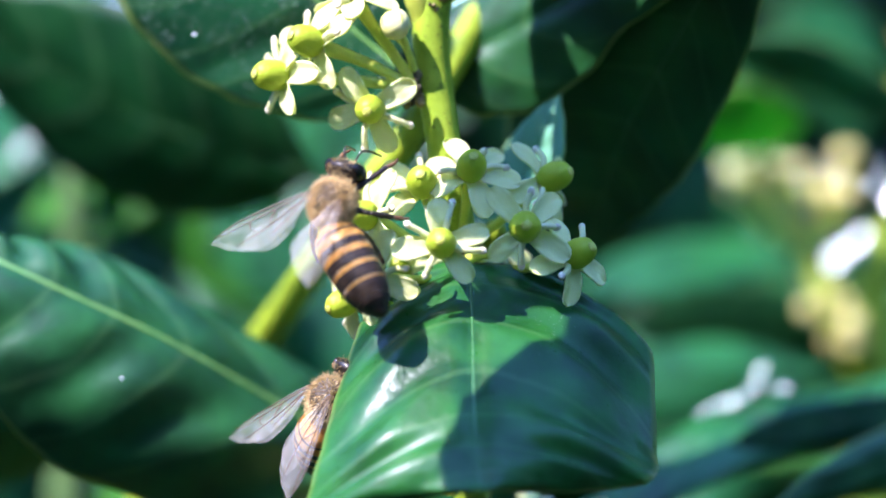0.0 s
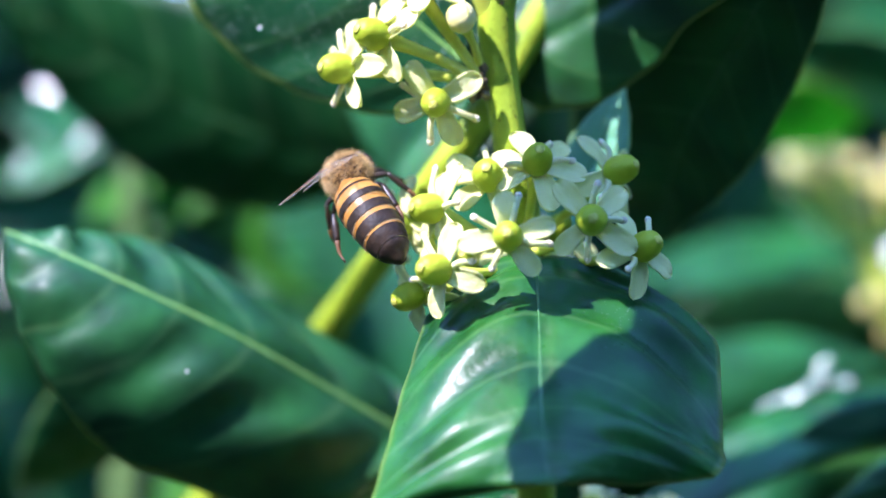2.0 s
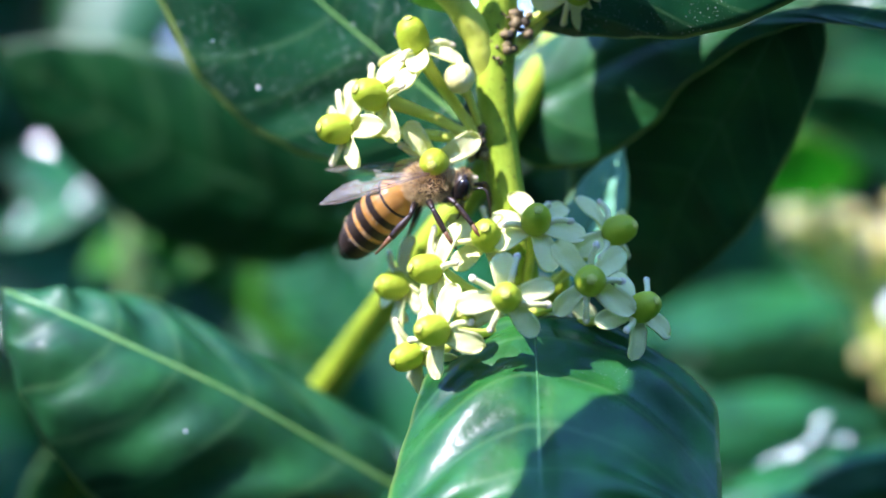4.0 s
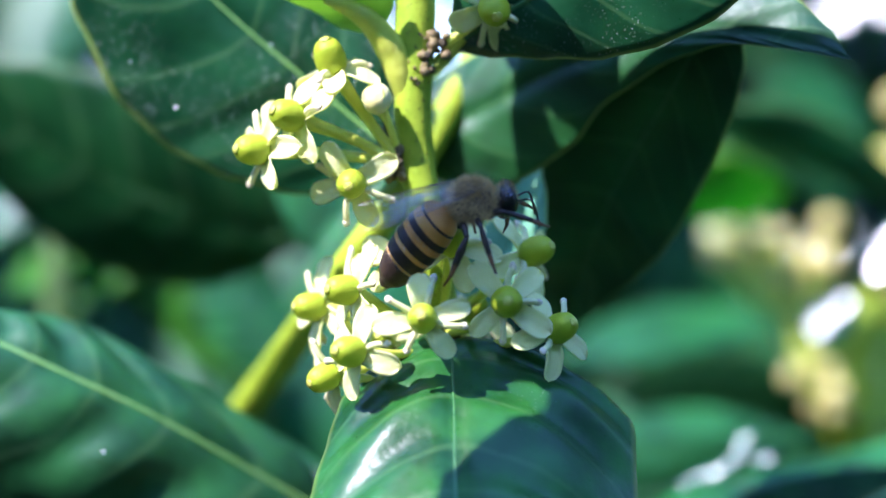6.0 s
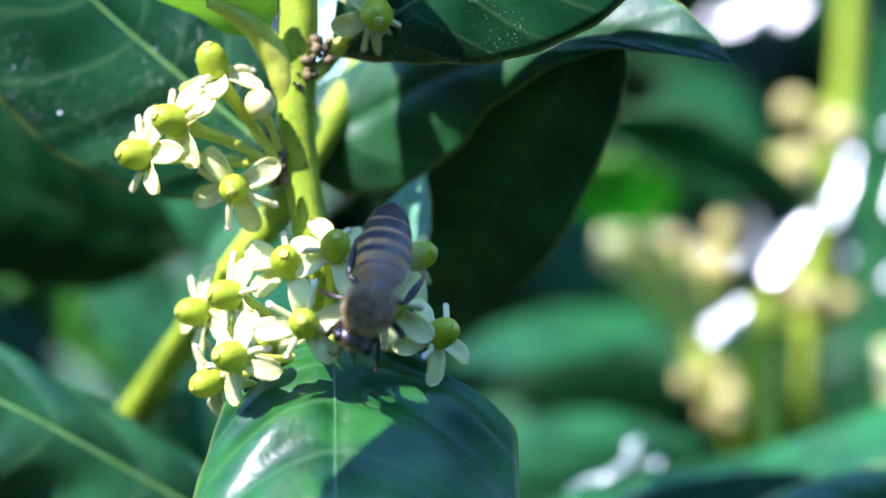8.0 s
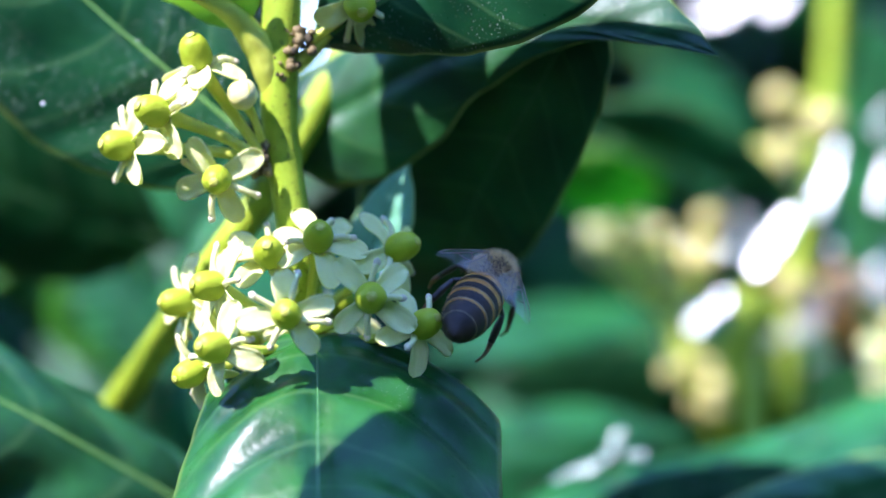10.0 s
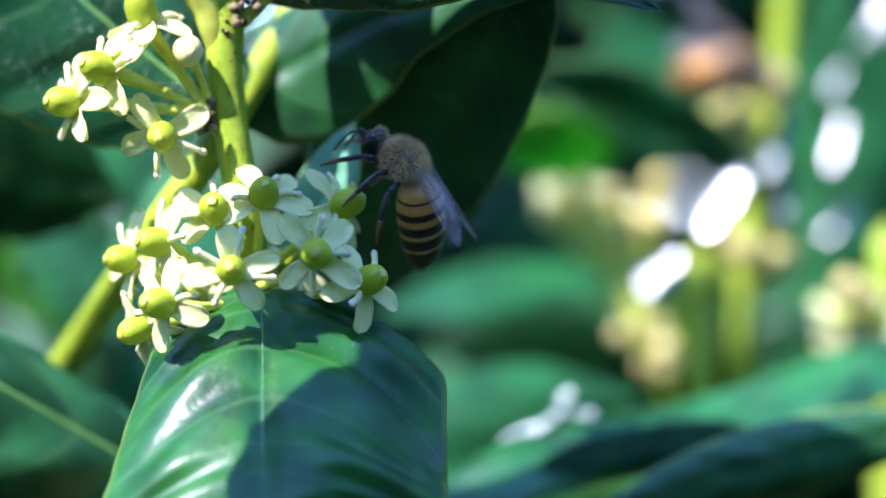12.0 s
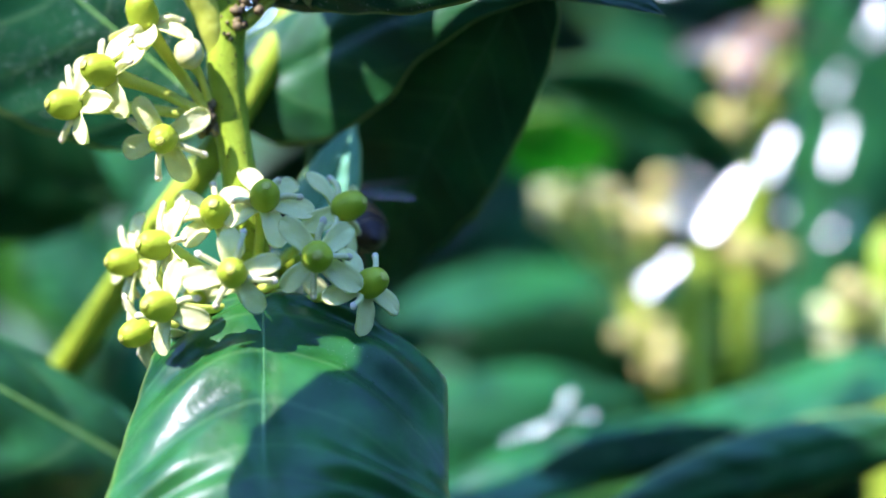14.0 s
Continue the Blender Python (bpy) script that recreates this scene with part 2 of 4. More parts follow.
def blade(midline, normals, left, right, cup=(0.0, 0.0), fold=0.0, ripple=0.02, thick=0.00022, nu=30, nv=8, seed=0.0, pucker=0.0, cup_left=None, lobes=4.6):
    """A leaf blade: a midline in space, the way it faces at base and tip, and the half widths
    in metres along it on both sides. cup: how far the margins bend back, in radians, at base and tip."""
    line = bezier(midline, nu)
    top, under, uvs = [], [], []
    ribs = []
    cols = 2 * nv + 1
    for i, p in enumerate(line):
        u = i / nu
        t = (line[min(i + 1, nu)] - line[max(i - 1, 0)]).normalized()
        n = Vector(normals[0]).normalized().lerp(Vector(normals[1]).normalized(), u)
        n = (n - t * n.dot(t)).normalized()
        side = t.cross(n)
        a = cup[0] * (1 - u) + cup[1] * u
        for j in range(-nv, nv + 1):
            v = j / nv
            w = table(left if v < 0 else right, u)
            x, back = abs(v) * w, 0.0
            c = a if cup_left is None or v > 0 else cup_left
            if abs(c) > 1e-4:
                x, back = math.sin(c * abs(v)) / c * w, (1 - math.cos(c * abs(v))) / c * w
            lift = -fold * abs(v) * w + ripple * w * v * v * math.sin(u * 17 + (2.1 if v > 0 else 0) + seed * 5)
            lift += ripple * 0.8 * w * noise.noise(Vector((u * 4 + seed, v * 2, seed)))
            lift -= 0.00035 * math.exp(-(x / 0.0007) ** 2) * min(1.0, w / 0.004)
            cell = u - 0.18 * abs(v) ** 1.3 + 0.05 * noise.noise(Vector((u * 3, v * 1.5, seed + 9))) + (0.04 if v > 0 else 0)
            lift += pucker * (1 - abs(math.cos(math.pi * lobes * cell)) ** 3 * 1.6) * (0.75 + 0.5 * noise.noise(Vector((u * 5, v * 4, seed + 3)))) * min(1.0, abs(v) * 2.5) * (1 - v ** 4) * min(1.0, w / 0.006) ** 2 * min(1.0, (1 - u) * 5)
            q = p + side * (x if v > 0 else -x) + n * (lift - back)
            if j == 0:
                ribs.append(q - n * 0.00005)
            top.append(q)
            under.append(q - n * thick)
            uvs.append((u, (v + 1) / 2))
    k = len(top)
    faces = []
    for i in range(nu):
        for j in range(cols - 1):
            a, b = i * cols + j, i * cols + j + 1
            faces.append((a, b, b + cols, a + cols))
            faces.append((k + a, k + a + cols, k + b + cols, k + b))
    for i in range(nu):
        a, b = i * cols, (i + 1) * cols
        faces.append((a, b, k + b, k + a))
        a, b = a + cols - 1, b + cols - 1
        faces.append((a, k + a, k + b, b))
    return top + under, faces, uvs + uvs, ribs


def leaf(parent, midline, normals, width, mat, label="", left=None, right=None, rib=0.00022, petiole=None, rib_mat=None, **kw):
    """A leaf with its midrib and, where given, the stalk that joins it to petiole."""
    left = [w * width for w in (left or WIDE)]
    right = [w * width for w in (right or WIDE)]
    v, f, uv, ribs = blade(midline, normals, left, right, **kw)
    ob = part("leaf", mesh_of("leaf", v, f, mat, uv), parent, label)
    if rib:
        rv, rf = tube(ribs[::3], (rib, rib * 0.9, rib * 0.7, rib * 0.35), 14, 6)
        part("midrib", mesh_of("midrib", rv, rf, rib_mat or MIDRIB), ob)
    if petiole is not None:
        rv, rf = tube((petiole, (Vector(petiole) + ribs[0]) / 2 + Vector((0, 0, -0.0003)), ribs[2]), (rib * 3.2, rib * 2.6, rib * 1.2), 10, 8)
        part("petiole", mesh_of("petiole", rv, rf, PEDICEL), ob)
    return ob


# ---- flower pieces, shared by all flowers (flower faces +z) ----
def petal_mesh(k):
    """A broad, round-tipped petal that narrows to its base, slightly spooned."""
    rng = random.Random(k)
    nu, nv = 12, 4
    top, low = [], []
    length, half = 0.0036 * rng.uniform(0.92, 1.06), 0.00098 * rng.uniform(0.92, 1.10)
    sway, dip, twist = rng.uniform(-0.5, 0.5), rng.uniform(-0.1, 0.9), rng.uniform(-0.22, 0.22)
    for i in range(nu + 1):
        u = 1 - (1 - i / nu) ** 1.35
        w = half * (table((0.70, 0.76, 0.87, 0.97, 1.0), u / 0.62) if u < 0.62 else math.sqrt(max(0.0, 1 - ((u - 0.62) / 0.38) ** 2.3)))
        for j in range(-nv, nv + 1):
            v = j / nv
            z = 0.00025 * math.sin(u * math.pi * 0.9) - 0.0010 * u * u * dip + 0.00034 * v * v * (1 - 0.4 * u) + twist * v * w * u
            z += 0.00020 * noise.noise(Vector((u * 3, v * 2, k * 7.3)))
            bend = sway * 0.0005 * u * u
            ragged = 0.00006 * noise.noise(Vector((v * 5, u * 4, k * 3.1)))
            place = Vector((v * w + bend, 0.0007 + u * length + ragged * u, z))
            top.append(place)
            low.append(place - Vector((0, 0, 0.00016)))
    n, cols = len(top), 2 * nv + 1
    faces = []
    for i in range(nu):
        for j in range(cols - 1):
            a, b = i * cols + j, i * cols + j + 1
            faces += [(a, b, b + cols, a + cols), (n + a, n + a + cols, n + b + cols, n + b)]
        a, b = i * cols, (i + 1) * cols
        faces += [(a, b, n + b, n + a), (a + cols - 1, n + a + cols - 1, n + b + cols - 1, b + cols - 1)]
    return mesh_of("petal", top + low, faces, PETAL)


PETALS = [petal_mesh(k) for k in range(12)]


def ovary_mesh():
    verts, faces = [], []
    rows, cols = 18, 18
    for i in range(rows + 1):
        u = i / rows
        r = 0.00118 * table((0.60, 0.84, 0.97, 1.02, 1.03, 1.02, 0.99, 0.95, 0.88, 0.77, 0.56, 0.0), u)
        for j in range(cols):
            a = 2 * math.pi * j / cols
            rr = r * (1 + 0.025 * math.cos(4 * a))
            verts.append(Vector((rr * math.cos(a), rr * math.sin(a), 0.0030 * u - 0.0002)))
    for i in range(rows):
        for j in range(cols):
            a, b = i * cols + j, i * cols + (j + 1) % cols
            faces.append((a, b, b + cols, a + cols))
    return mesh_of("ovary", verts, faces, OVARY)


OVARY_MESH = ovary_mesh()
STIGMA_MESH = mesh_of("stigma", *ball((0, 0, 0.00270), (0.00040, 0.00040, 0.00010), 6, 14, 0.3), STIGMA)


def stamen_mesh(k):
    rng = random.Random(k + 40)
    top = Vector((rng.uniform(-0.0004, 0.0004), 0.0033 + rng.uniform(-0.0006, 0.0004), 0.0004 + rng.uniform(-0.0005, 0.0006)))
    v, f = tube(((0, 0.0008, 0.0001), (0, 0.0020, 0.0005), top), (0.00032, 0.00028, 0.00026), 6, 7)
    w, g = ball(top, (0.00033, 0.00040, 0.00026), 7, 9, 0.25)
    n = len(f)
    v2, f2 = joined((v, f), (w, g))
    return mesh_of("stamen", v2, f2, [STAMEN, ANTHER], mat_ids=[0] * n + [1] * len(g))


STAMENS = [stamen_mesh(k) for k in range(8)]
CUP_MESH = mesh_of("receptacle", *ball((0, 0, -0.0001), (0.00085, 0.00085, 0.0004), 6, 12, 0.05), PEDICEL)


def flower(branch, centre, facing, stalk_to, petals=(45, 135, 225, 315), stamens=None, size=1.0, open_by=0.0, seed=0, ovary=1.0, sag=0.0006, stalk=0.00042, label=""):
    """A holly flower whose ovary's middle lies at centre. petals and stamens: the angles at which they stand,
    counted from the flower's right hand. open_by bends the petals back, in degrees."""
    rng = random.Random(seed)
    z = Vector(facing).normalized()
    up = Vector((0, 0, 1)) if abs(z.z) < 0.9 else Vector((0, -1, 0))
    x = up.cross(z).normalized()
    y = z.cross(x)
    m = Matrix((x, y, z)).transposed().to_4x4()
    m.translation = Vector(centre) - z * 0.0014 * size
    m = m @ Matrix.Scale(size, 4)
    body = part("flower", CUP_MESH, branch, label, m)
    for a in petals:
        tilt = open_by + rng.uniform(-12, 14)
        part("petal", PETALS[rng.randrange(12)], body, "", Matrix.Rotation(radians(a - 90), 4, "Z") @ Matrix.Rotation(radians(-tilt), 4, "X") @ Matrix.Scale(rng.uniform(0.94, 1.05), 4))
    if stamens is None:
        stamens = [a + 180 / len(petals) + rng.uniform(-10, 10) for a in petals]
    for a in stamens:
        part("stamen", STAMENS[rng.randrange(8)], body, "", Matrix.Rotation(radians(a - 90), 4, "Z") @ Matrix.Rotation(radians(-open_by * 0.8 + rng.uniform(-10, 14)), 4, "X"))
    part("ovary", OVARY_MESH, body, "", Matrix.Scale(ovary * 1.08, 4))
    part("stigma", STIGMA_MESH, body, "", Matrix.Scale(ovary * 1.08, 4))
    if stalk_to is not None:
        base = m.translation
        end = Vector(stalk_to)
        mid = (base + end) / 2 - z * 0.0008 + Vector((0, 0, -sag))
        v, f = tube((end, mid, base), (stalk * 1.15, stalk * 0.9, stalk, stalk * 1.5), 12, 8, 0.06)
        inv = m.inverted()
        part("pedicel", mesh_of("pedicel", [inv @ q for q in v], f, PEDICEL), body)
    return body


# ---- ground ----
def ground():
    n = 40
    verts, faces = [], []
    for i in range(n + 1):
        for j in range(n + 1):
            x, y = ((i / n * 2 - 1) ** 3) * 200, ((j / n * 2 - 1) ** 3) * 200
            verts.append(Vector((x, y, -0.02 + 0.02 * noise.noise(Vector((x, y, 0)) * 3))))
    for i in range(n):
        for j in range(n):
            a = i * (n + 1) + j
            faces.append((a, a + n + 1, a + n + 2, a + 1))
    # unseen ground; its dark green is chosen for the light it reflects
    tagged(new("ground", mesh_of("ground", verts, faces, SOIL)), "dark green ground under the shrub, unseen, coloured to tint reflected light", "ground", kind="structure")


ground()


# ---- the flowering shoot ----
def branch_root(name, x, y, label, category="branch", group=""):
    ob = new(name)
    ob.location = (x, y, 0)
    ob.empty_display_size = 0.02
    bpy.context.view_layer.update()
    return tagged(ob, label, category, group)


def stem(parent, points, radii, n=50, label="", name="stem", mat=None, rough=0.05):
    v, f = tube(points, radii, n, 14, rough)
    return part(name, mesh_of(name, v, f, mat or STEM), parent, label)


shoot = branch_root("holly_shoot", 0.010, 0.004, "upright green holly shoot with glossy leaves and cream flowers")
stem(shoot, (spot(897, -480, 0), spot(897, -330, 0), spot(899, -152, 0), spot(893, 48, 0), spot(903, 160, 0), spot(918, 260, 0), spot(945, 430, 1), spot(960, 650, 3), spot(965, 1000, 5)),
     (0.0010, 0.00145, 0.0017, 0.00155, 0.0015, 0.0015, 0.0016, 0.0017), 70)
stem(shoot, (spot(965, 995, 5), (0.010, 0.006, 0.9), (0.012, 0.01, 0.6), (0.010, 0.004, -0.02)), (0.0017, 0.002, 0.003, 0.006), 30)
stem(shoot, (spot(1085, -210, 16), spot(1000, -30, 14), spot(880, 185, 8), spot(752, 366, 10), spot(590, 590, 30), spot(300, 1000, 40)), (0.0011, 0.00135, 0.00145, 0.00148, 0.00150, 0.0016), 40, mat=STEM_DEEP)
stem(shoot, (spot(305, 993, 40), (-0.03, 0.042, 0.9), (-0.02, 0.02, 0.5), (0.008, 0.006, -0.02)), (0.0017, 0.0022, 0.004, 0.007), 30)

# broad leaf that hangs over towards the viewer
leaf(shoot, (spot(955, 458, -1), spot(962, 466, -5), spot(968, 560, -10), spot(972, 700, -16), spot(978, 790, -19.5), spot(986, 858, -21.5)),
     ((0, -0.35, 1), (0, -1, 0.3)), 0.0160, LEAF_BROAD, "glossy dark green leaf arching over, lit in patches",
     right=(0.0, 0.43, 0.59, 0.69, 0.76, 0.83, 0.88, 0.94, 0.99, 1.0, 0.0),
     left=(0.0, 0.76, 0.99, 1.07, 1.10, 1.12, 1.12, 1.12, 1.11, 1.10, 1.10, 1.09, 1.08, 1.08, 1.06, 1.03, 0.98, 0.90, 0.78, 0.56, 0.0),
     cup=(1.0, 0.75), ripple=0.035, nu=90, nv=20, rib=0.00016, petiole=spot(950, 462, 0), seed=0.3, pucker=0.0007, lobes=5.5)
# leaf that reaches out to the side, tip up
leaf(shoot, (spot(775, 790, 19), spot(700, 745, 17), spot(450, 606, 11), spot(258, 512, 8), spot(110, 440, 8), spot(18, 408, 11)),
     ((0.4, -0.72, 0.55), (0.35, -0.7, 0.6)), 0.0117, LEAF, "long glossy leaf with a pale midrib and pointed tip",
     left=(0.27, 0.76, 1.15, 1.33, 1.37, 1.28, 1.11, 0.82, 0.48, 0.0), right=(0.2, 0.55, 0.81, 0.95, 1.0, 0.96, 0.84, 0.62, 0.34, 0.0), cup=(0.9, 0.9), cup_left=1.65, ripple=0.05, nu=70, nv=16, rib=0.00036, rib_mat=MIDRIB_PALE, petiole=spot(955, 850, 6), seed=1.7, pucker=0.0011, lobes=6.5)
# dusty leaf behind the upper flowers
leaf(shoot, (spot(872, 146, 4), spot(830, 108, 6), spot(680, -15, 7), spot(536, -141, 7), spot(300, -372, 6)),
     ((0.15, -0.93, -0.25), (0.15, -0.93, -0.25)), 0.0148, LEAF_SPECKLED, "dark green leaf dusted with pale specks", left=(0.0, 0.22, 0.42, 0.64, 0.80, 0.87, 0.85, 0.66, 0.0), right=(0.0, 0.1, 0.25, 0.5, 0.62, 0.6, 0.45, 0.28, 0.0), cup=(0.25, 0.3), nu=60, nv=14, rib=0.00026, rib_mat=MIDRIB_PALE, seed=2.4, pucker=0.0003)
# young leaf seen from below, on a stout stalk
stem(shoot, (spot(884, 40, 0), spot(872, -8, -0.5), spot(850, -60, -1), spot(806, -112, -2), spot(740, -146, -3)), (0.0010, 0.00125, 0.0013, 0.0010, 0.0006), 24, name="leaf_stalk", mat=PEDICEL)
leaf(shoot, (spot(842, -84, -1), spot(790, -135, -2), spot(700, -168, -3), spot(560, -192, -4)),
     ((-0.25, 0.42, 0.86), (-0.15, 0.42, 0.88)), 0.0042, LEAF_PALE, "pale yellow-green underside of a leaf", cup=(-0.35, -0.3), rib=0.0003, rib_mat=PEDICEL, seed=3.1)
# leaves on the other side of the node
leaf(shoot, (spot(950, -48, 0), spot(1080, -132, -3), spot(1250, -218, -7), spot(1450, -305, -12), spot(1600, -350, -15)),
     ((0.1, -0.97, 0.02), (0.1, -0.97, 0.1)), 0.0088, LEAF_SPECKLED, "dark green leaf above the flowers",
     left=(0.0, 0.45, 0.78, 0.95, 1.0, 0.95, 0.78, 0.46, 0.0), right=(0.0, 0.36, 0.62, 0.86, 0.96, 0.95, 0.78, 0.46, 0.0), cup=(0.3, 0.2), petiole=spot(915, -15, 0), rib=0.00026, seed=4.2)
leaf(shoot, (spot(885, 110, 12), spot(1000, 62, 10), spot(1180, -30, 6), spot(1400, -80, 1), spot(1560, -62, -2), spot(1676, -34, -3)),
     ((0, -0.92, 0.3), (0.05, -1, 0.05)), SPAN, LEAF, "curved leaf with a yellow-green margin and drawn-out tip",
     left=(60, 110, 110, 100, 95, 110, 110, 92, 50, 0), right=(70, 125, 150, 138, 82, 38, 16, 9, 6, 0), cup=(0.5, 0.3), ripple=0.0, nu=50, nv=12, rib=0.0001, petiole=spot(872, 130, 14), seed=5.0)
leaf(shoot, (spot(1430, -130, 3), spot(1350, 20, 6), spot(1245, 200, 11), spot(1195, 330, 15), spot(1165, 455, 19)),
     ((-0.22, -0.92, -0.15), (-0.28, -0.94, -0.06)), SPAN, LEAF, "dark shaded leaf hanging down", left=(50, 100, 122, 136, 142, 130, 98, 48, 0),
     right=(60, 135, 190, 225, 240, 240, 218, 160, 40), cup=(0.35, 0.35), nu=50, nv=12, rib=0.00016, petiole=spot(1085, -200, 16), seed=6.0, pucker=0.0002)
# pale leaf on the stem behind, for a sunlit patch painted into its colour
leaf(shoot, (spot(940, 480, 8), spot(1040, 320, 6), spot(1120, 158, 4)), ((-0.4, -0.75, 0.5), (-0.4, -0.75, 0.5)), 0.0040, LEAF_SUN_TONE, "pale blue-green leaf, sunlight put into its colour", cup=(0.3, 0.3), rib=0.00015, petiole=spot(870, 520, 14), seed=9.0)
# unseen leaves higher up the shoot, added to cast shade on what lies below
leaf(shoot, (spot(905, -304, 0), spot(960, -325, 1), spot(1060, -345, 3), spot(1170, -350, 5)),
     ((0.2, -0.1, 1), (0.2, -0.1, 1)), 0.0062, LEAF, "unseen glossy leaf higher up, added to cast shade", left=(0.35, 0.8, 1.0, 1.0, 0.92, 0.7, 0.0), right=(0.35, 0.8, 1.0, 1.0, 0.92, 0.7, 0.0), cup=(0.2, 0.2), rib=0.00026, petiole=spot(897, -296, 0), seed=8.6)
leaf(shoot, (spot(870, -310, -5), spot(745, -335, -17), spot(650, -345, -22), spot(545, -341, -24), spot(442, -333, -28)),
     ((-0.35, -0.15, 0.9), (-0.35, -0.15, 0.9)), 0.0062, LEAF, "unseen glossy leaf higher up, added to cast shade", cup=(0.3, 0.3), rib=0.00026, petiole=spot(897, -290, 0), seed=8.0)
leaf(shoot, (spot(885, -450, -4), spot(800, -480, -24), spot(620, -420, -40), spot(400, -305, -46), spot(170, -190, -48)),
     ((-0.3, 0.0, 1), (-0.4, -0.1, 1)), 0.0085, LEAF, "unseen glossy leaf higher up, added to cast shade", right=(0.0, 0.55, 0.9, 1.05, 1.2, 1.25, 1.15, 0.8, 0.0), cup=(0.3, 0.3), rib=0.00026, petiole=spot(897, -440, 0), seed=7.0)


def bud(parent, centre, size, stalk_to, mat=None):
    c = Vector(centre)
    v, f = ball(c, (size, size, size * 1.06), 14, 20, 0.03)
    body = part("flower_bud", mesh_of("flower_bud", v, f, mat or BUD), parent, "closed round cream bud")
    for k in range(4):
        a = k * math.pi / 2 + 0.5
        lv = []
        for i in range(9):
            th = 0.15 + 1.5 * i / 8
            lv.append(c + Vector((math.sin(th) * math.cos(a), math.sin(th) * math.sin(a), math.cos(th))) * size * 1.01)
        tv, tf = tube(lv, (size * 0.06, size * 0.05, size * 0.02), 10, 5)
        part("seam", mesh_of("seam", tv, tf, PEDICEL), body)
    d = (c - Vector(stalk_to)).normalized()
    v, f = tube((stalk_to, (Vector(stalk_to) + c) / 2 + Vector((0.0001, 0, 0.0002)), c - d * size * 0.9), (0.00036, 0.00032, 0.0005), 10, 8, 0.05)
    part("pedicel", mesh_of("pedicel", v, f, PEDICEL), body)
    return body


def scar(parent, centre, count, spread, seed, size=1.0):
    """Brown bud scales crowded at a node, each a part."""
    rng = random.Random(seed)
    for k in range(count):
        p = Vector(centre) + Vector((rng.uniform(-1, 1) * spread[0], rng.uniform(-0.5, 0.5) * spread[1], rng.uniform(-1, 1) * spread[2]))
        r = rng.uniform(0.00025, 0.00055) * size
        part("bud_scale", mesh_of("bud_scale", *ball(p, (r, r * 0.9, r * rng.uniform(0.8, 1.3)), 6, 9, 0.35), SCALE if k % 3 else BARK), parent)


F = lambda u, v, d: spot(u, v, d)
node_up = spot(862, 148, -1)
# flowers of the lower cluster
flower(shoot, F(913, 420, -12), (-0.05, -1, 0.14), spot(945, 455, -2), (98, 18, -52, 188), (76, 150, -15, -118), seed=1, ovary=0.96, open_by=4)
flower(shoot, F(1062, 392, -10), (0.03, -1, 0.06), spot(955, 450, -2), (42, -38, 222, 132), (2, 86, 262), seed=2, ovary=1.02, open_by=2)
flower(shoot, F(966, 283, -5), (0.10, -0.86, 0.5), spot(945, 420, 0), (112, 42, -18, 205, 160, -72), (62, 185, 8), seed=3, ovary=1.0, open_by=4, size=0.97)
flower(shoot, F(877, 312, -4), (-0.08, -0.9, 0.35), spot(930, 415, 0), (155, 222, 20, -60), (96, 190), seed=4, ovary=1.05, open_by=6, size=0.97)
flower(shoot, F(1117, 302, -3), (0.78, -0.55, 0.28), spot(958, 425, 0), (118, 200, -70, 20), (78, -38, 225), seed=5, ovary=0.96, open_by=10)
flower(shoot, F(1160, 437, -8), (0.62, -0.68, 0.32), spot(962, 455, -1), (95, -30, -95, 190), (45, 225), seed=6, ovary=0.96, open_by=8)
flower(shoot, F(767, 372, -5), (-0.80, -0.58, 0.06), spot(935, 450, -1), (60, -48, 122, 235), (170, 105, 10, 280), seed=7, ovary=0.98, open_by=14)
flower(shoot, F(779, 480, -10), (-0.66, -0.74, 0.08), spot(940, 460, -2), (72, 150, -20, 258), (200, 118, 20), seed=8, ovary=1.0, open_by=6)
flower(shoot, F(732, 530, -4), (-0.72, -0.52, -0.30), spot(935, 470, 0), (150, 260, 40, -20), (232, 100), seed=9, ovary=0.92, open_by=8)
flower(shoot, F(707, 403, 0), (-0.88, -0.42, 0.02), spot(935, 440, 1), (95, 275, 330, 200), (120, 240), seed=10, ovary=0.94, open_by=6)
flower(shoot, F(1005, 402, 2), (0.15, -0.6, 0.75), spot(945, 445, 1), (60, 150, 250, 330), seed=11, ovary=0.85, open_by=14)
flower(shoot, F(836, 462, 1), (-0.25, -0.75, 0.45), spot(940, 462, 0), (40, 130, 220, 310), seed=12, ovary=0.8, open_by=16, size=0.9)
scar(shoot, spot(948, 450, -1), 16, (0.0012, 0.0012, 0.0010), 5)
# flowers of the upper cluster
flower(shoot, F(784, 186, -4), (-0.12, -0.97, -0.15), node_up, (128, 28, 196, -66), (160, -105, -25), seed=21, ovary=0.95, open_by=2, size=1.0)
flower(shoot, F(669, 62, -4), (-0.74, -0.62, 0.24), node_up, (112, 72, 25, -62, 205), (168, 20, 130), seed=22, ovary=0.98, open_by=8, size=1.05, sag=-0.0003, stalk=0.0005)
flower(shoot, F(606, 124, -3), (-0.82, -0.55, 0.04), node_up, (95, 50, 5, -52, 160), (110, 245, 160), seed=23, ovary=0.96, open_by=4, size=1.05, sag=-0.0002, stalk=0.0005)
flower(shoot, F(746, -42, -3), (-0.24, -0.45, 0.85), spot(866, 140, -1), (172, 8, 245, 300, 100), (40, 275, 140), seed=24, ovary=1.0, open_by=6, size=1.05, sag=-0.0003, stalk=0.0005)
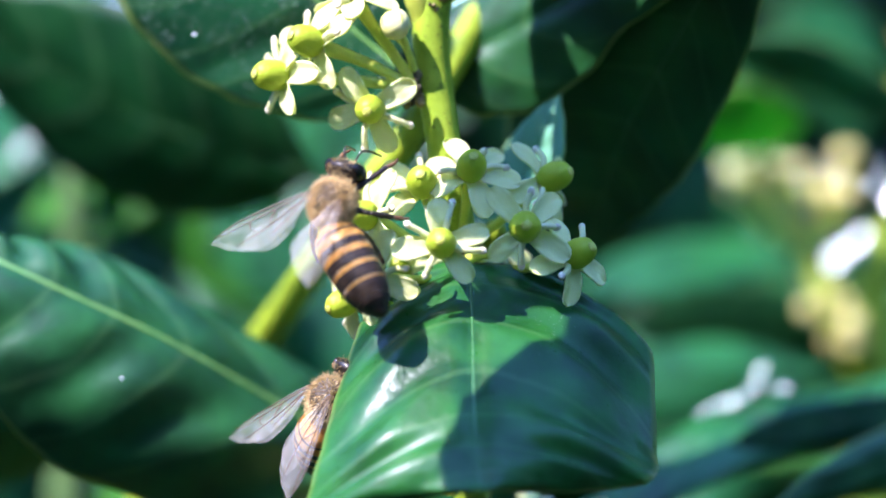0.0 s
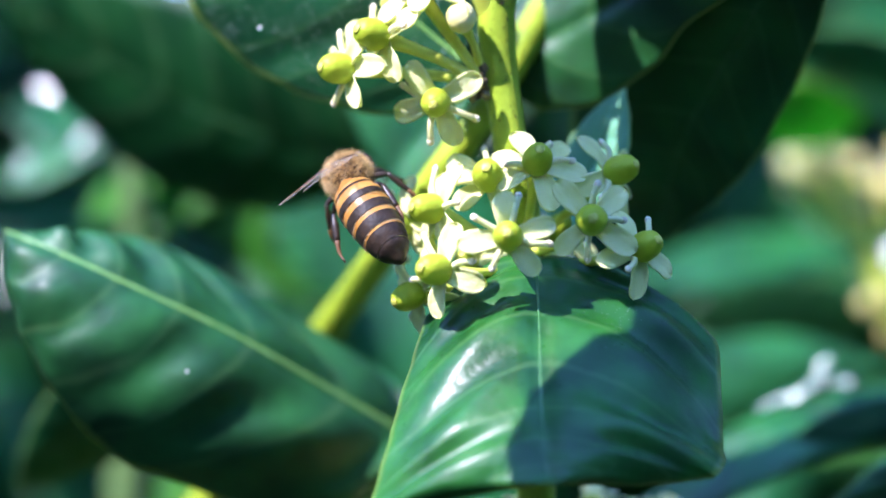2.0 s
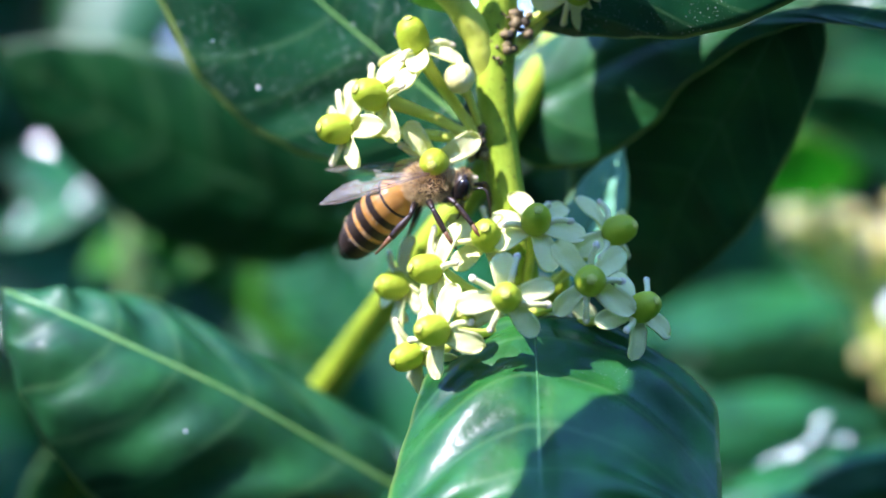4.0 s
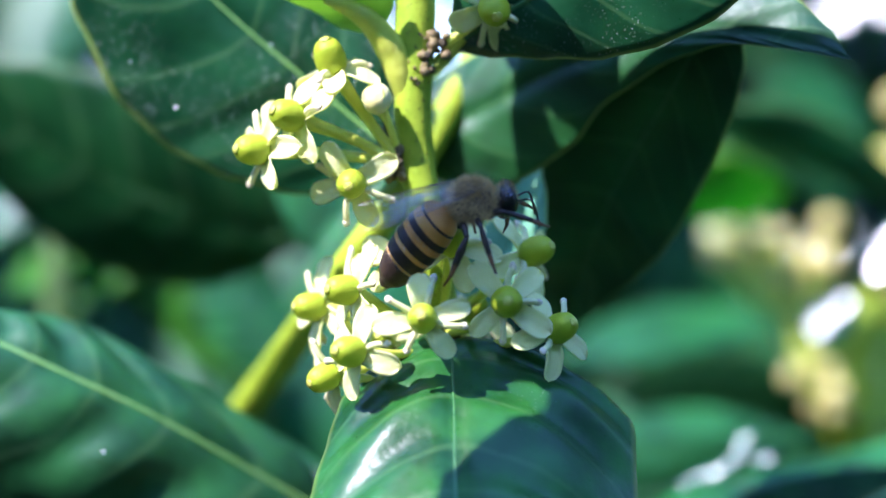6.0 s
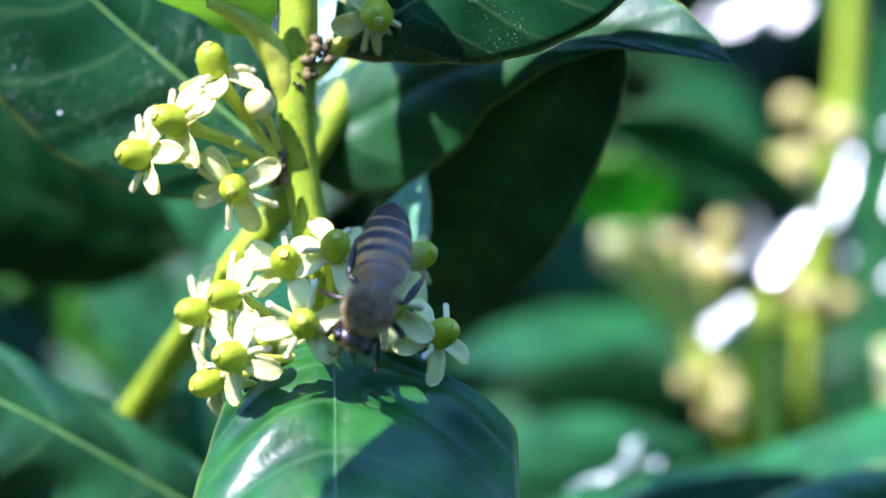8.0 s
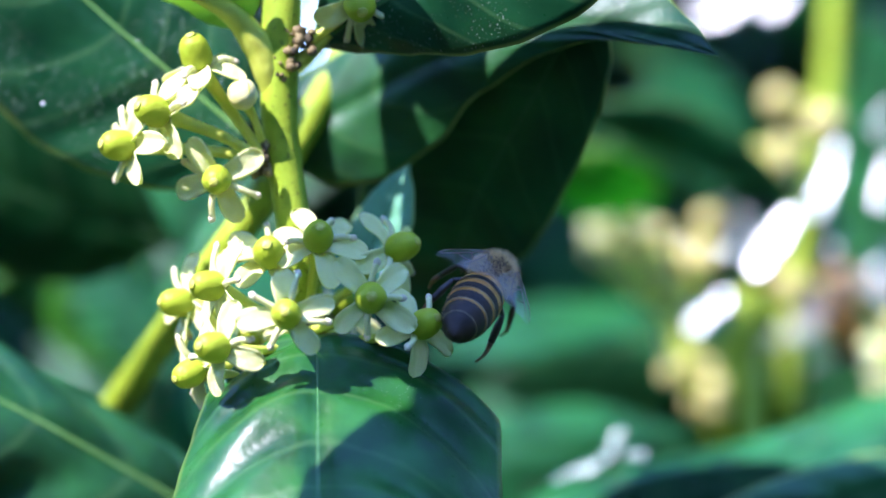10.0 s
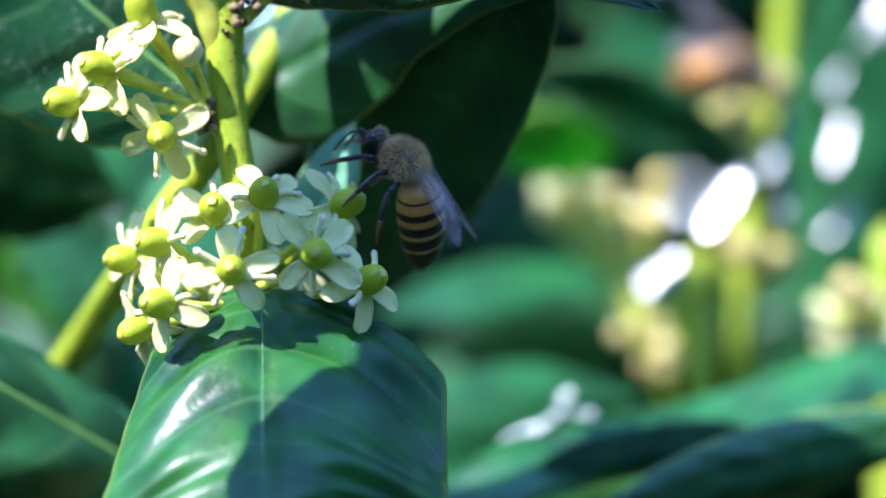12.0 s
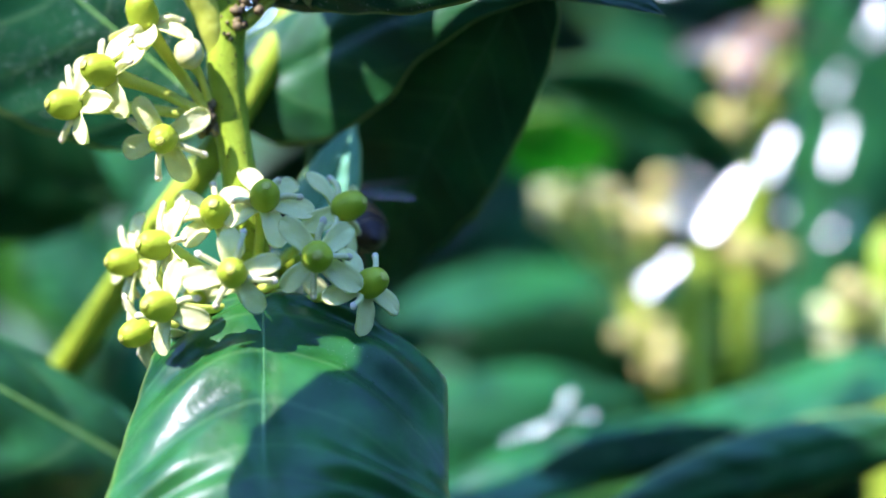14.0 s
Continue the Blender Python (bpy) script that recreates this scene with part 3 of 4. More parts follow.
bud(shoot, spot(830, 34, -3), 0.00128, spot(868, 132, -1))
scar(shoot, spot(862, 150, -1), 18, (0.0008, 0.0012, 0.0014), 6)
scar(shoot, spot(930, -48, -1), 26, (0.0011, 0.0012, 0.0019), 7)
scar(shoot, spot(905, -30, -1.6), 16, (0.0013, 0.0004, 0.0030), 8, 0.4)
flower(shoot, F(1039, -122, -4), (0.1, -0.9, -0.35), spot(945, -60, -1), (-75, 30, 150, 210), (-30, 250), seed=25, ovary=1.05, open_by=4)
# specks on the leaves
for u, v, d, r in ((473, 53, 4.6, 0.00016), (392, -30, 4.0, 0.00008), (345, 661, 5.0, 0.00013), (640, -60, 5.5, 0.00008)):
    part("speck", mesh_of("speck", *ball(spot(u, v, d), (r, r, r), 6, 8, 0.3), SPECK), shoot)
# flowers under the arching leaf
for k, (u, v, d) in enumerate(((740, 905, 12), (850, 920, 14), (960, 925, 10), (1060, 905, 12), (1170, 915, 15), (1240, 950, 14))):
    flower(shoot, spot(u, v, d), ((k % 3 - 1) * 0.4, -0.8, 0.5), spot(965, 990, 6), [k * 37 + 90 * i for i in range(4)], seed=60 + k, open_by=12)


# ---- shoots behind ----
def slide(d):
    """How far a thing d mm behind the flowers shifts when the lens slides, as a share of the flowers' own shift."""
    return 0.45 + 0.55 * 360 / (360 + d)


def far(u, v, d=80):
    """On the line of sight u, v of the last view."""
    return spot(u + 493 * slide(d), v - 61 * slide(d), d)


def left_far(u, v, d=80):
    """On the line of sight u, v of the first view."""
    return spot(u + 130 * slide(d), v - 9 * slide(d), d)


back = branch_root("holly_shoot", 0.045, 0.09, "flowering holly shoot behind, yellow-green stem and pale flowers", group="shoots behind")
stem(back, (far(1405, -200, 82), far(1392, 30, 82), far(1380, 150, 82), far(1340, 330, 82), far(1300, 660, 82), far(1290, 1100, 84), (0.04, 0.088, 0.6), (0.045, 0.09, -0.02)),
     (0.0013, 0.0014, 0.0015, 0.0015, 0.0016, 0.002, 0.004, 0.006), 60)
low = branch_root("holly_shoot", 0.03, 0.085, "short flowering holly shoot behind with yellow-green buds", group="shoots behind")
stem(low, (far(1130, 560, 78), far(1160, 610, 78), far(1195, 700, 78), far(1210, 1000, 80), (0.034, 0.082, 0.6), (0.03, 0.085, -0.02)), (0.0014, 0.0016, 0.0018, 0.003, 0.005), 40)
rng = random.Random(11)


def far_cluster(parent, u, v, d, count, spread, size, joint, buds=0):
    for k in range(count):
        c = far(u + rng.uniform(-1, 1) * spread, v + rng.uniform(-1, 1) * spread, d + rng.uniform(-3, 3))
        flower(parent, c, (rng.uniform(-0.6, 0.6), -0.8, rng.uniform(-0.1, 0.7)), joint, size=size, seed=rng.randrange(999), open_by=10)
    for k in range(buds):
        bud(parent, far(u + rng.uniform(-1, 1) * spread, v + rng.uniform(-1, 1) * spread, d + rng.uniform(-3, 3)), 0.0015 * size, joint, FAR_BUD)


far_cluster(back, 1200, 205, 80, 0, 3, 1.1, far(1375, 190, 82), 1)
far_cluster(back, 1295, 215, 80, 1, 30, 0.8, far(1375, 190, 82), 3)
far_cluster(back, 1295, 112, 82, 0, 3, 1.1, far(1385, 120, 82), 1)
far_cluster(back, 1380, 135, 80, 0, 20, 1.0, far(1385, 120, 82), 2)
far_cluster(back, 1360, 480, 80, 0, 50, 1.0, far(1330, 400, 82), 4)
far_cluster(low, 1035, 392, 78, 4, 58, 0.62, far(1130, 560, 78), 6)
far_cluster(low, 1165, 360, 80, 0, 34, 1.0, far(1130, 560, 78), 4)
far_cluster(low, 1135, 590, 77, 1, 40, 0.7, far(1160, 610, 78), 3)
far_cluster(low, 1165, 640, 77, 0, 22, 1.0, far(1160, 610, 78), 3)
side_back = branch_root("holly_shoot", 0.07, 0.08, "pale flower cluster on a shoot at the edge of the leaves", group="shoots behind")
stem(side_back, (far(1540, 500, 70), far(1560, 640, 70), far(1580, 1000, 72), (0.062, 0.08, 0.6), (0.07, 0.08, -0.02)), (0.0012, 0.0016, 0.002, 0.004, 0.006), 40)
far_cluster(side_back, 1535, 565, 68, 3, 40, 0.9, far(1545, 560, 70), 2)
far_cluster(side_back, 1500, 510, 68, 0, 6, 1.0, far(1545, 560, 70), 1)

# larger leaves of the shoots behind


def far_leaf(parent, a, b, bow, width, normal, mat=None, cup=0.4, seed=0.0, rib=0.00014):
    mid = (Vector(a) + Vector(b)) / 2 + Vector(bow) * 0.001
    return leaf(parent, (a, mid, b), (normal, normal), width * 0.001, mat or LEAF_FAR, cup=(cup, cup), nu=18, nv=5, seed=seed, rib=rib)


far_leaf(back, far(680, 560, 68), far(1110, 490, 78), (0, 0, 1.5), 4.6, (0, -0.62, 0.78), seed=1)
far_leaf(back, far(740, 700, 64), far(1150, 715, 70), (0, 0, 2.2), 2.6, (0, -0.65, 0.75), seed=2)
# dark leaf fills the gap; its shade is put into the colour
far_leaf(back, far(760, 620, 96), far(1180, 610, 96), (0, 0, 0), 5.0, (0, -1, -0.3), LEAF_SHADE_TONE, seed=22)
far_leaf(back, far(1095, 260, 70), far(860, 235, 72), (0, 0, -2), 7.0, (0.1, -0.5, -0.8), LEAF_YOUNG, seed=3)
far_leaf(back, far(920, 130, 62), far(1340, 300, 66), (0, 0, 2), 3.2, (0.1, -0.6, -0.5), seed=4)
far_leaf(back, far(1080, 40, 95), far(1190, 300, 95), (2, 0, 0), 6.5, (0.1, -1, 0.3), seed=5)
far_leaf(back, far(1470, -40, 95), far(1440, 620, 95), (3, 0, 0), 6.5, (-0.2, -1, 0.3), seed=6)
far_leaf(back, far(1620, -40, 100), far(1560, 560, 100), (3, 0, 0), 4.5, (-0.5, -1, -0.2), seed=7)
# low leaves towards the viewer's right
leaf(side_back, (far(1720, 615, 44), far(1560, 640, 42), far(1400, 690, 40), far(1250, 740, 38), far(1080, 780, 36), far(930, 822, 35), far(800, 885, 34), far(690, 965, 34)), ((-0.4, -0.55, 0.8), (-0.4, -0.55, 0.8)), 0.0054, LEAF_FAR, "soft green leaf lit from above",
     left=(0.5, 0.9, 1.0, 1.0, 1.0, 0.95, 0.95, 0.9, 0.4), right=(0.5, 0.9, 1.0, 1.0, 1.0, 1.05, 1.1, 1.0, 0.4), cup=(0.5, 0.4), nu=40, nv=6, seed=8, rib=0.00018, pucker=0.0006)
# separate blade for the shaded underside of the leaf above, shade in its colour
leaf(side_back, (far(1390, 775, 33), far(1260, 782, 32), far(1130, 798, 31), far(1020, 818, 30), far(940, 840, 30)), ((0.05, -0.95, 0.05), (0.05, -0.95, 0.05)), 0.0021, LEAF_SHADE_TONE, "leaf underside, its shade put into the dark colour", cup=(0.3, 0.3), nu=24, nv=5, seed=9, rib=0.00014)
leaf(side_back, (far(1700, 745, 26), far(1540, 790, 25), far(1380, 830, 24), far(1200, 880, 23), far(1000, 960, 22)), ((0.1, -1, -0.15), (0.1, -1, -0.15)), 0.0042, LEAF, "dark glossy leaf with a pale edge", cup=(0.9, 0.9), nu=36, nv=6, seed=10, rib=0.00016, pucker=0.0008)
far_leaf(side_back, far(1150, 835, 60), far(960, 870, 60), (0, 0, 0.5), 1.6, (0, -0.7, 0.6), LEAF_YOUNG, seed=23)

left_back = branch_root("holly_shoot", -0.06, 0.06, "dark leafy holly shoot behind, shade put into part of its leaf colours", group="shoots behind")
stem(left_back, (left_far(125, 250, 70), left_far(130, 420, 70), left_far(120, 700, 72), left_far(110, 1100, 74), (-0.05, 0.07, 0.6), (-0.06, 0.06, -0.02)), (0.001, 0.0014, 0.0016, 0.002, 0.004, 0.006), 50, mat=STEM_DULL)
# the darkest leaves of this shoot carry shade in their colour
far_leaf(left_back, left_far(560, 310, 40), left_far(-120, -5, 44), (1, 0, -3), 10.5, (0.1, -0.8, -0.55), LEAF_SHADE_TONE, 0.35, seed=11)
far_leaf(left_back, left_far(640, 330, 60), left_far(380, 120, 62), (0, 0, 2), 6.0, (-0.3, -0.85, 0.45), seed=12)
far_leaf(left_back, left_far(560, 560, 62), left_far(370, 330, 64), (0, 0, 1), 5.0, (0.0, -0.8, 0.4), LEAF_FAR, seed=13)
far_leaf(left_back, spot(462, 340, 68), spot(610, 540, 68), (-3.5, 0, -1.5), 1.3, (-0.4, -0.6, 0.6), LEAF_YOUNG, seed=26)
far_leaf(left_back, spot(830, 170, 40), spot(650, 420, 40), (-0.6, 0, 0), 1.5, (-0.5, -0.6, 0.6), LEAF_FAR, seed=27)
far_leaf(left_back, left_far(140, 430, 74), left_far(400, 300, 74), (0, 0, 2), 2.4, (-0.1, -0.6, 0.5), LEAF_YOUNG, seed=14)
far_leaf(left_back, left_far(40, 400, 76), left_far(290, 240, 76), (0, 0, 2), 5.0, (-0.3, -0.5, 0.8), LEAF_YOUNG, seed=21)
far_leaf(left_back, left_far(130, 480, 80), left_far(330, 620, 80), (0, 0, 2), 5.0, (0.1, -0.9, 0.2), LEAF_SHADE_TONE, seed=15)
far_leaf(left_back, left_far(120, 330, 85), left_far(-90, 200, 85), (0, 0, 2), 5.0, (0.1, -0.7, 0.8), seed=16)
far_leaf(left_back, left_far(240, 700, 40), left_far(-80, 880, 40), (0, 0, 2), 6.0, (0.3, -0.8, -0.5), LEAF_SHADE_TONE, seed=17)
far_leaf(left_back, left_far(450, 490, 95), left_far(140, 330, 95), (0, 0, 2), 8.0, (0.2, -0.7, -0.6), LEAF_SHADE_TONE, seed=19)
far_leaf(left_back, left_far(340, 650, 95), left_far(30, 540, 95), (0, 0, 2), 8.0, (0.2, -0.7, -0.6), LEAF_SHADE_TONE, seed=20)
far_leaf(left_back, left_far(300, 820, 70), left_far(180, 960, 70), (0, 0, 2), 4.0, (0.0, -0.6, 0.5), LEAF_YOUNG, seed=18)


far_leaf(left_back, spot(10, 330, 80), spot(260, 165, 84), (0, 0, 0), 4.2, (-0.45, -0.62, 0.65), LEAF_FAR, 0.3, seed=24)
far_leaf(left_back, spot(560, 250, 66), spot(720, 150, 66), (0, 0, 0), 3.4, (-0.45, -0.62, 0.65), LEAF_FAR, 0.3, seed=25)


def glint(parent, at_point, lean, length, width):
    """Added polished leaf pieces, turned to mirror the sun into the camera as a glint."""
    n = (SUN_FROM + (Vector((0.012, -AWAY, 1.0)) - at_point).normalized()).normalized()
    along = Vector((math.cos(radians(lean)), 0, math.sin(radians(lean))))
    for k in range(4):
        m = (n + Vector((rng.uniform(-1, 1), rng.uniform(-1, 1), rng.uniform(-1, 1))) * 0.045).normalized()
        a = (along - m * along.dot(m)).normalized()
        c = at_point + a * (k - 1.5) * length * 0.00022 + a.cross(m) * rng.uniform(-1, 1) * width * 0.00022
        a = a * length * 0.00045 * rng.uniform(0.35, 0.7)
        leaf(parent, (c - a, c + m * 0.0001, c + a), (m, m), width * 0.0005 * rng.uniform(0.5, 0.95), LEAF_GLINT, left=(0.3, 0.75, 0.9, 0.8, 0.35), right=(0.35, 0.85, 0.8, 0.7, 0.3), cup=(0.3, 0.3), nu=8, nv=3, rib=0, ripple=0.0)


# glints are placed and turned to fit the camera's view
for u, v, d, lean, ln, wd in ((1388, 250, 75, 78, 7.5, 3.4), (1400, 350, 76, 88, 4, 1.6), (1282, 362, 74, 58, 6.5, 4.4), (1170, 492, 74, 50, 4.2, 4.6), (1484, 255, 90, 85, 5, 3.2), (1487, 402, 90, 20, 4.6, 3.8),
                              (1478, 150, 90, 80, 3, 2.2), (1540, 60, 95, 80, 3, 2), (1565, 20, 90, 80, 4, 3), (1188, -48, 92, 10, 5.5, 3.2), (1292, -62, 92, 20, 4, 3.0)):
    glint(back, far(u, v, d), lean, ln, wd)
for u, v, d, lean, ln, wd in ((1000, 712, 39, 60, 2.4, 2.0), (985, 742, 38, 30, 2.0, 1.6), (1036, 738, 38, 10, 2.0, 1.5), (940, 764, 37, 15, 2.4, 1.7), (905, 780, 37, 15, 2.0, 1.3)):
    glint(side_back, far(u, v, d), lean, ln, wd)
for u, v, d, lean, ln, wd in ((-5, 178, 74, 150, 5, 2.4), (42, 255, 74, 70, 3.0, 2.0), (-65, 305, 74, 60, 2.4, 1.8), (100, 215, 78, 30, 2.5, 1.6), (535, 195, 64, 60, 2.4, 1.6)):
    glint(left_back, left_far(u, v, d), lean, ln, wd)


def foliage(name, count, box, seed, label, size=(0.035, 0.06)):
    """The dense mass of leaves of the shrub, far out of focus."""
    r = random.Random(seed)
    verts, faces, uvs = [], [], []
    for k in range(count):
        c = Vector([r.uniform(a, b) for a, b in box])
        d = Vector((r.uniform(-1, 1), r.uniform(-0.7, 0.3), r.uniform(-0.9, 0.4))).normalized()
        n = Vector((r.uniform(-0.5, 0.5), r.uniform(-1, 0.2), r.uniform(0.1, 1))).normalized()
        ln = r.uniform(*size)
        w = [x * ln * r.uniform(0.2, 0.27) for x in WIDE]
        v, f, uv, _ = blade((c - d * ln / 2, c + n * ln * 0.08, c + d * ln / 2), (n, n), w, w, cup=(0.5, 0.5), nu=8, nv=2, seed=k * 0.37, ripple=0.05)
        o = len(verts)
        verts += v
        faces += [tuple(i + o for i in q) for q in f]
        uvs += uv
    tagged(new(name, mesh_of(name, verts, faces, LEAF_FAR, uvs)), label, "foliage", kind="stuff")


foliage("foliage", 1500, ((-0.22, 0.26), (0.13, 0.32), (0.78, 1.25)), 5, "dense dark green holly foliage far behind")
foliage("foliage", 3500, ((-0.6, 0.6), (0.33, 0.6), (0.1, 1.7)), 6, "deep shaded holly foliage further back", (0.05, 0.08))


def shade_hedge():
    """Unseen leafy bushes with an uneven top, added behind and beside the viewer to block skylight."""
    r = random.Random(8)
    verts, faces, uvs = [], [], []
    for k in range(7600):
        a = r.uniform(math.radians(150), math.radians(390))
        rad = r.uniform(1.1, 1.5)
        high = 1.74 + 0.35 * noise.noise(Vector((a * 1.7, 2.0, 0.0))) + 0.35 * noise.noise(Vector((a * 6.0, 5.0, 0.0))) + 0.4 * max(0.0, math.cos(a))
        c = Vector((math.cos(a) * rad, math.sin(a) * rad, r.uniform(0.0, high)))
        d = Vector((r.uniform(-1, 1), r.uniform(-1, 1), r.uniform(-0.9, 0.4))).normalized()
        n = Vector((-math.cos(a) + r.uniform(-0.5, 0.5), -math.sin(a) + r.uniform(-0.5, 0.5), r.uniform(0.0, 1))).normalized()
        ln = r.uniform(0.10, 0.16)
        w = [x * ln * 0.28 for x in WIDE]
        v, f, uv, _ = blade((c - d * ln / 2, c + n * ln * 0.06, c + d * ln / 2), (n, n), w, w, cup=(0.4, 0.4), nu=6, nv=2, seed=k * 0.41, ripple=0.05, thick=0.0005)
        o = len(verts)
        verts += v
        faces += [tuple(i + o for i in q) for q in f]
        uvs += uv
    tagged(new("foliage", mesh_of("foliage", verts, faces, LEAF_FAR, uvs)), "unseen leafy bushes added to block skylight and reflections", "foliage", kind="stuff")


shade_hedge()


# ---- bees ----
MM = 0.001


def fur(count, centre, radii, lo, hi, seed, keep):
    """Fine tapering hairs standing on an ellipsoid, joined."""
    r = random.Random(seed)
    verts, faces = [], []
    c = Vector(centre)
    while count > 0:
        w = Vector((r.gauss(0, 1), r.gauss(0, 1), r.gauss(0, 1))).normalized()
        if not keep(w):
            continue
        count -= 1
        p = c + Vector((w.x * radii[0], w.y * radii[1], w.z * radii[2])) * 0.97
        d = (w + Vector((r.uniform(-0.7, 0.7), r.uniform(-1.1, 0.3), r.uniform(-0.6, 0.6)))).normalized()
        ln = r.uniform(lo, hi)
        a = d.orthogonal().normalized() * 0.032 * MM
        b = d.cross(a)
        k = len(verts)
        verts += [p + a, p - a * 0.5 + b * 0.87, p - a * 0.5 - b * 0.87, p + d * ln]
        faces += [(k, k + 1, k + 3), (k + 1, k + 2, k + 3), (k + 2, k, k + 3)]
    return verts, faces


def ring_body(profile, squash, cols=22):
    """Rings (y, radius, z shift) along -y into a closed skin."""
    verts, faces = [], []
    for y, r, z in profile:
        for j in range(cols):
            a = 2 * math.pi * j / cols
            verts.append(Vector((r * math.cos(a), y, z + r * squash * math.sin(a))))
    for i in range(len(profile) - 1):
        for j in range(cols):
            a, b = i * cols + j, i * cols + (j + 1) % cols
            faces.append((a, a + cols, b + cols, b))
    return verts, faces


def abdomen_radius(s):
    return 2.18 * MM * table((0.34, 0.82, 0.98, 1.0, 0.98, 0.93, 0.83, 0.66, 0.24), s)


LONG = 9.0 * MM


def wing_blade(length, width, side, seed):
    """A wing that lies back along -y, with its veins as raised lines."""
    nu, nv = 16, 6
    lead = (0.10, 0.16, 0.20, 0.24, 0.26, 0.26, 0.20, 0.02)
    trail = (0.10, 0.34, 0.58, 0.74, 0.80, 0.72, 0.46, 0.02)
    verts, faces = [], []
    for i in range(nu + 1):
        u = i / nu
        for j in range(nv + 1):
            v = j / nv
            x = (1 - v) * table(lead, u) - v * table(trail, u)
            verts.append(Vector((side * x * width, -u * length, 0.05 * MM * math.sin(v * 9 + u * 5) + 0.12 * MM * noise.noise(Vector((u * 3, v * 3, seed))))))
    for i in range(nu):
        for j in range(nv):
            a = i * (nv + 1) + j
            faces.append((a, a + 1, a + nv + 2, a + nv + 1))
    return verts, faces


def wing_veins(length, width, side):
    lines = [[(0.08, 0.0), (0.18, 0.4), (0.22, 0.72), (0.10, 0.97)], [(0.04, 0.0), (0.05, 0.35), (0.06, 0.65), (0.08, 0.92)],
             [(0.0, 0.02), (-0.22, 0.3), (-0.36, 0.55), (-0.42, 0.8)], [(0.05, 0.35), (-0.15, 0.42), (-0.30, 0.45)],
             [(0.06, 0.6), (-0.14, 0.62), (-0.36, 0.56)], [(-0.02, 0.04), (-0.34, 0.25), (-0.58, 0.45)]]
    out = []
    for ln in lines:
        out.append(tube([(side * x * width, -u * length, 0.04 * MM) for x, u in ln], (0.05 * MM, 0.035 * MM, 0.02 * MM), 10, 4))
    return joined(*out)


def limb(points, radii, sides=8):
    return tube([Vector(p) * MM for p in points], [r * MM for r in radii], 8, sides, 0.08)


def make_bee(label, hairs=900):
    bee = new("honey_bee")
    bee.empty_display_size = 0.005
    tagged(bee, label, "bee", "bees")
    k = MM
    thorax = part("thorax", mesh_of("thorax", *ball((0, 0, 0), (1.85 * k, 2.05 * k, 1.8 * k), 16, 22, 0.04), THORAX), bee, "dark thorax under tawny fur")
    coat = fur(hairs * 4, (0, 0, 0), (1.85 * k, 2.05 * k, 1.8 * k), 0.30 * k, 0.85 * k, 3, lambda w: w.z > -0.75 and (w.z < 0.8 or (w.x * 37 + w.y * 53) % 1 < 0.6))
    tagged(part("fur", mesh_of("fur", *coat, FUR, smooth=False), thorax), kind="stuff")
    head = part("head", mesh_of("head", *ball((0, 0, 0), (1.65 * k, 0.95 * k, 1.6 * k), 14, 18, 0.04), CUTICLE), bee, "", Matrix.Translation((0, 2.75 * k, -0.55 * k)) @ Matrix.Rotation(radians(-18), 4, "X"))
    coat = fur(hairs // 3, (0, 0, 0), (1.6 * k, 0.95 * k, 1.6 * k), 0.25 * k, 0.5 * k, 4, lambda w: abs(w.x) < 0.75 and w.z > -0.5)
    tagged(part("fur", mesh_of("fur", *coat, FUR, smooth=False), head), kind="stuff")
    for s in (-1, 1):
        part("eye", mesh_of("eye", *ball((s * 1.30 * k, 0.15 * k, 0.15 * k), (0.55 * k, 0.72 * k, 1.15 * k), 12, 14), EYE), head, "large dark oval eye")
        part("antenna", mesh_of("antenna", *limb([(s * 0.4, 0.8, 0.1), (s * 0.8, 1.9, 0.6), (s * 1.1, 2.5, -0.2), (s * 1.3, 3.0, -1.6)], (0.11, 0.09, 0.11, 0.09)), CUTICLE), head)
    part("tongue", mesh_of("tongue", *limb([(0, 0.4, -1.4), (0, 0.5, -2.2), (0, 0.3, -3.0)], (0.26, 0.16, 0.06)), FOOT), head)
    # abdomen: six overlapping rings, the first carries the rest
    abdomen = None
    for i in range(6):
        s0, s1 = i / 6, (i + 1) / 6
        rings, ids = [], []
        for j in range(9):
            s = s0 + (s1 + (0.02 if i < 5 else 0) - s0) * j / 8
            flare = 1 + 0.045 * j / 8
            rings.append((-s * LONG, abdomen_radius(min(s, 1)) * flare, -0.12 * k * math.sin(s * 2.2) - 0.9 * k * s * s))
        if i == 5:
            rings.append((-1.03 * LONG, 0.02 * k, rings[-1][2]))
        v, f = ring_body(rings, 0.94)
        cut = (7, 5, 4, 3, 2, 1)[i]
        for row in range(len(rings) - 1):
            c = 0 if row < cut else 1
            if 2 <= i <= 5 and row < 1:
                c = 2
            ids += [c] * 22
        me = mesh_of("abdomen" if i == 0 else "abdomen_ring", v, f, [AMBER, BROWN, PALE_HAIR], mat_ids=ids)
        if i == 0:
            abdomen = part("abdomen", me, bee, "amber abdomen ringed with dark bands", Matrix.Translation((0, -1.75 * k, -0.25 * k)))
        else:
            part("abdomen_ring", me, abdomen)
    bands = []
    r = random.Random(9)
    for i in range(1, 5):
        s = i / 6 + 0.015
        for q in range(hairs // 9):
            a = r.uniform(0, 2 * math.pi)
            rad = abdomen_radius(s)
            z0 = -0.12 * k * math.sin(s * 2.2) - 0.9 * k * s * s
            p = Vector((rad * math.cos(a), -s * LONG - r.uniform(0, 0.25) * k, z0 + rad * 0.94 * math.sin(a)))
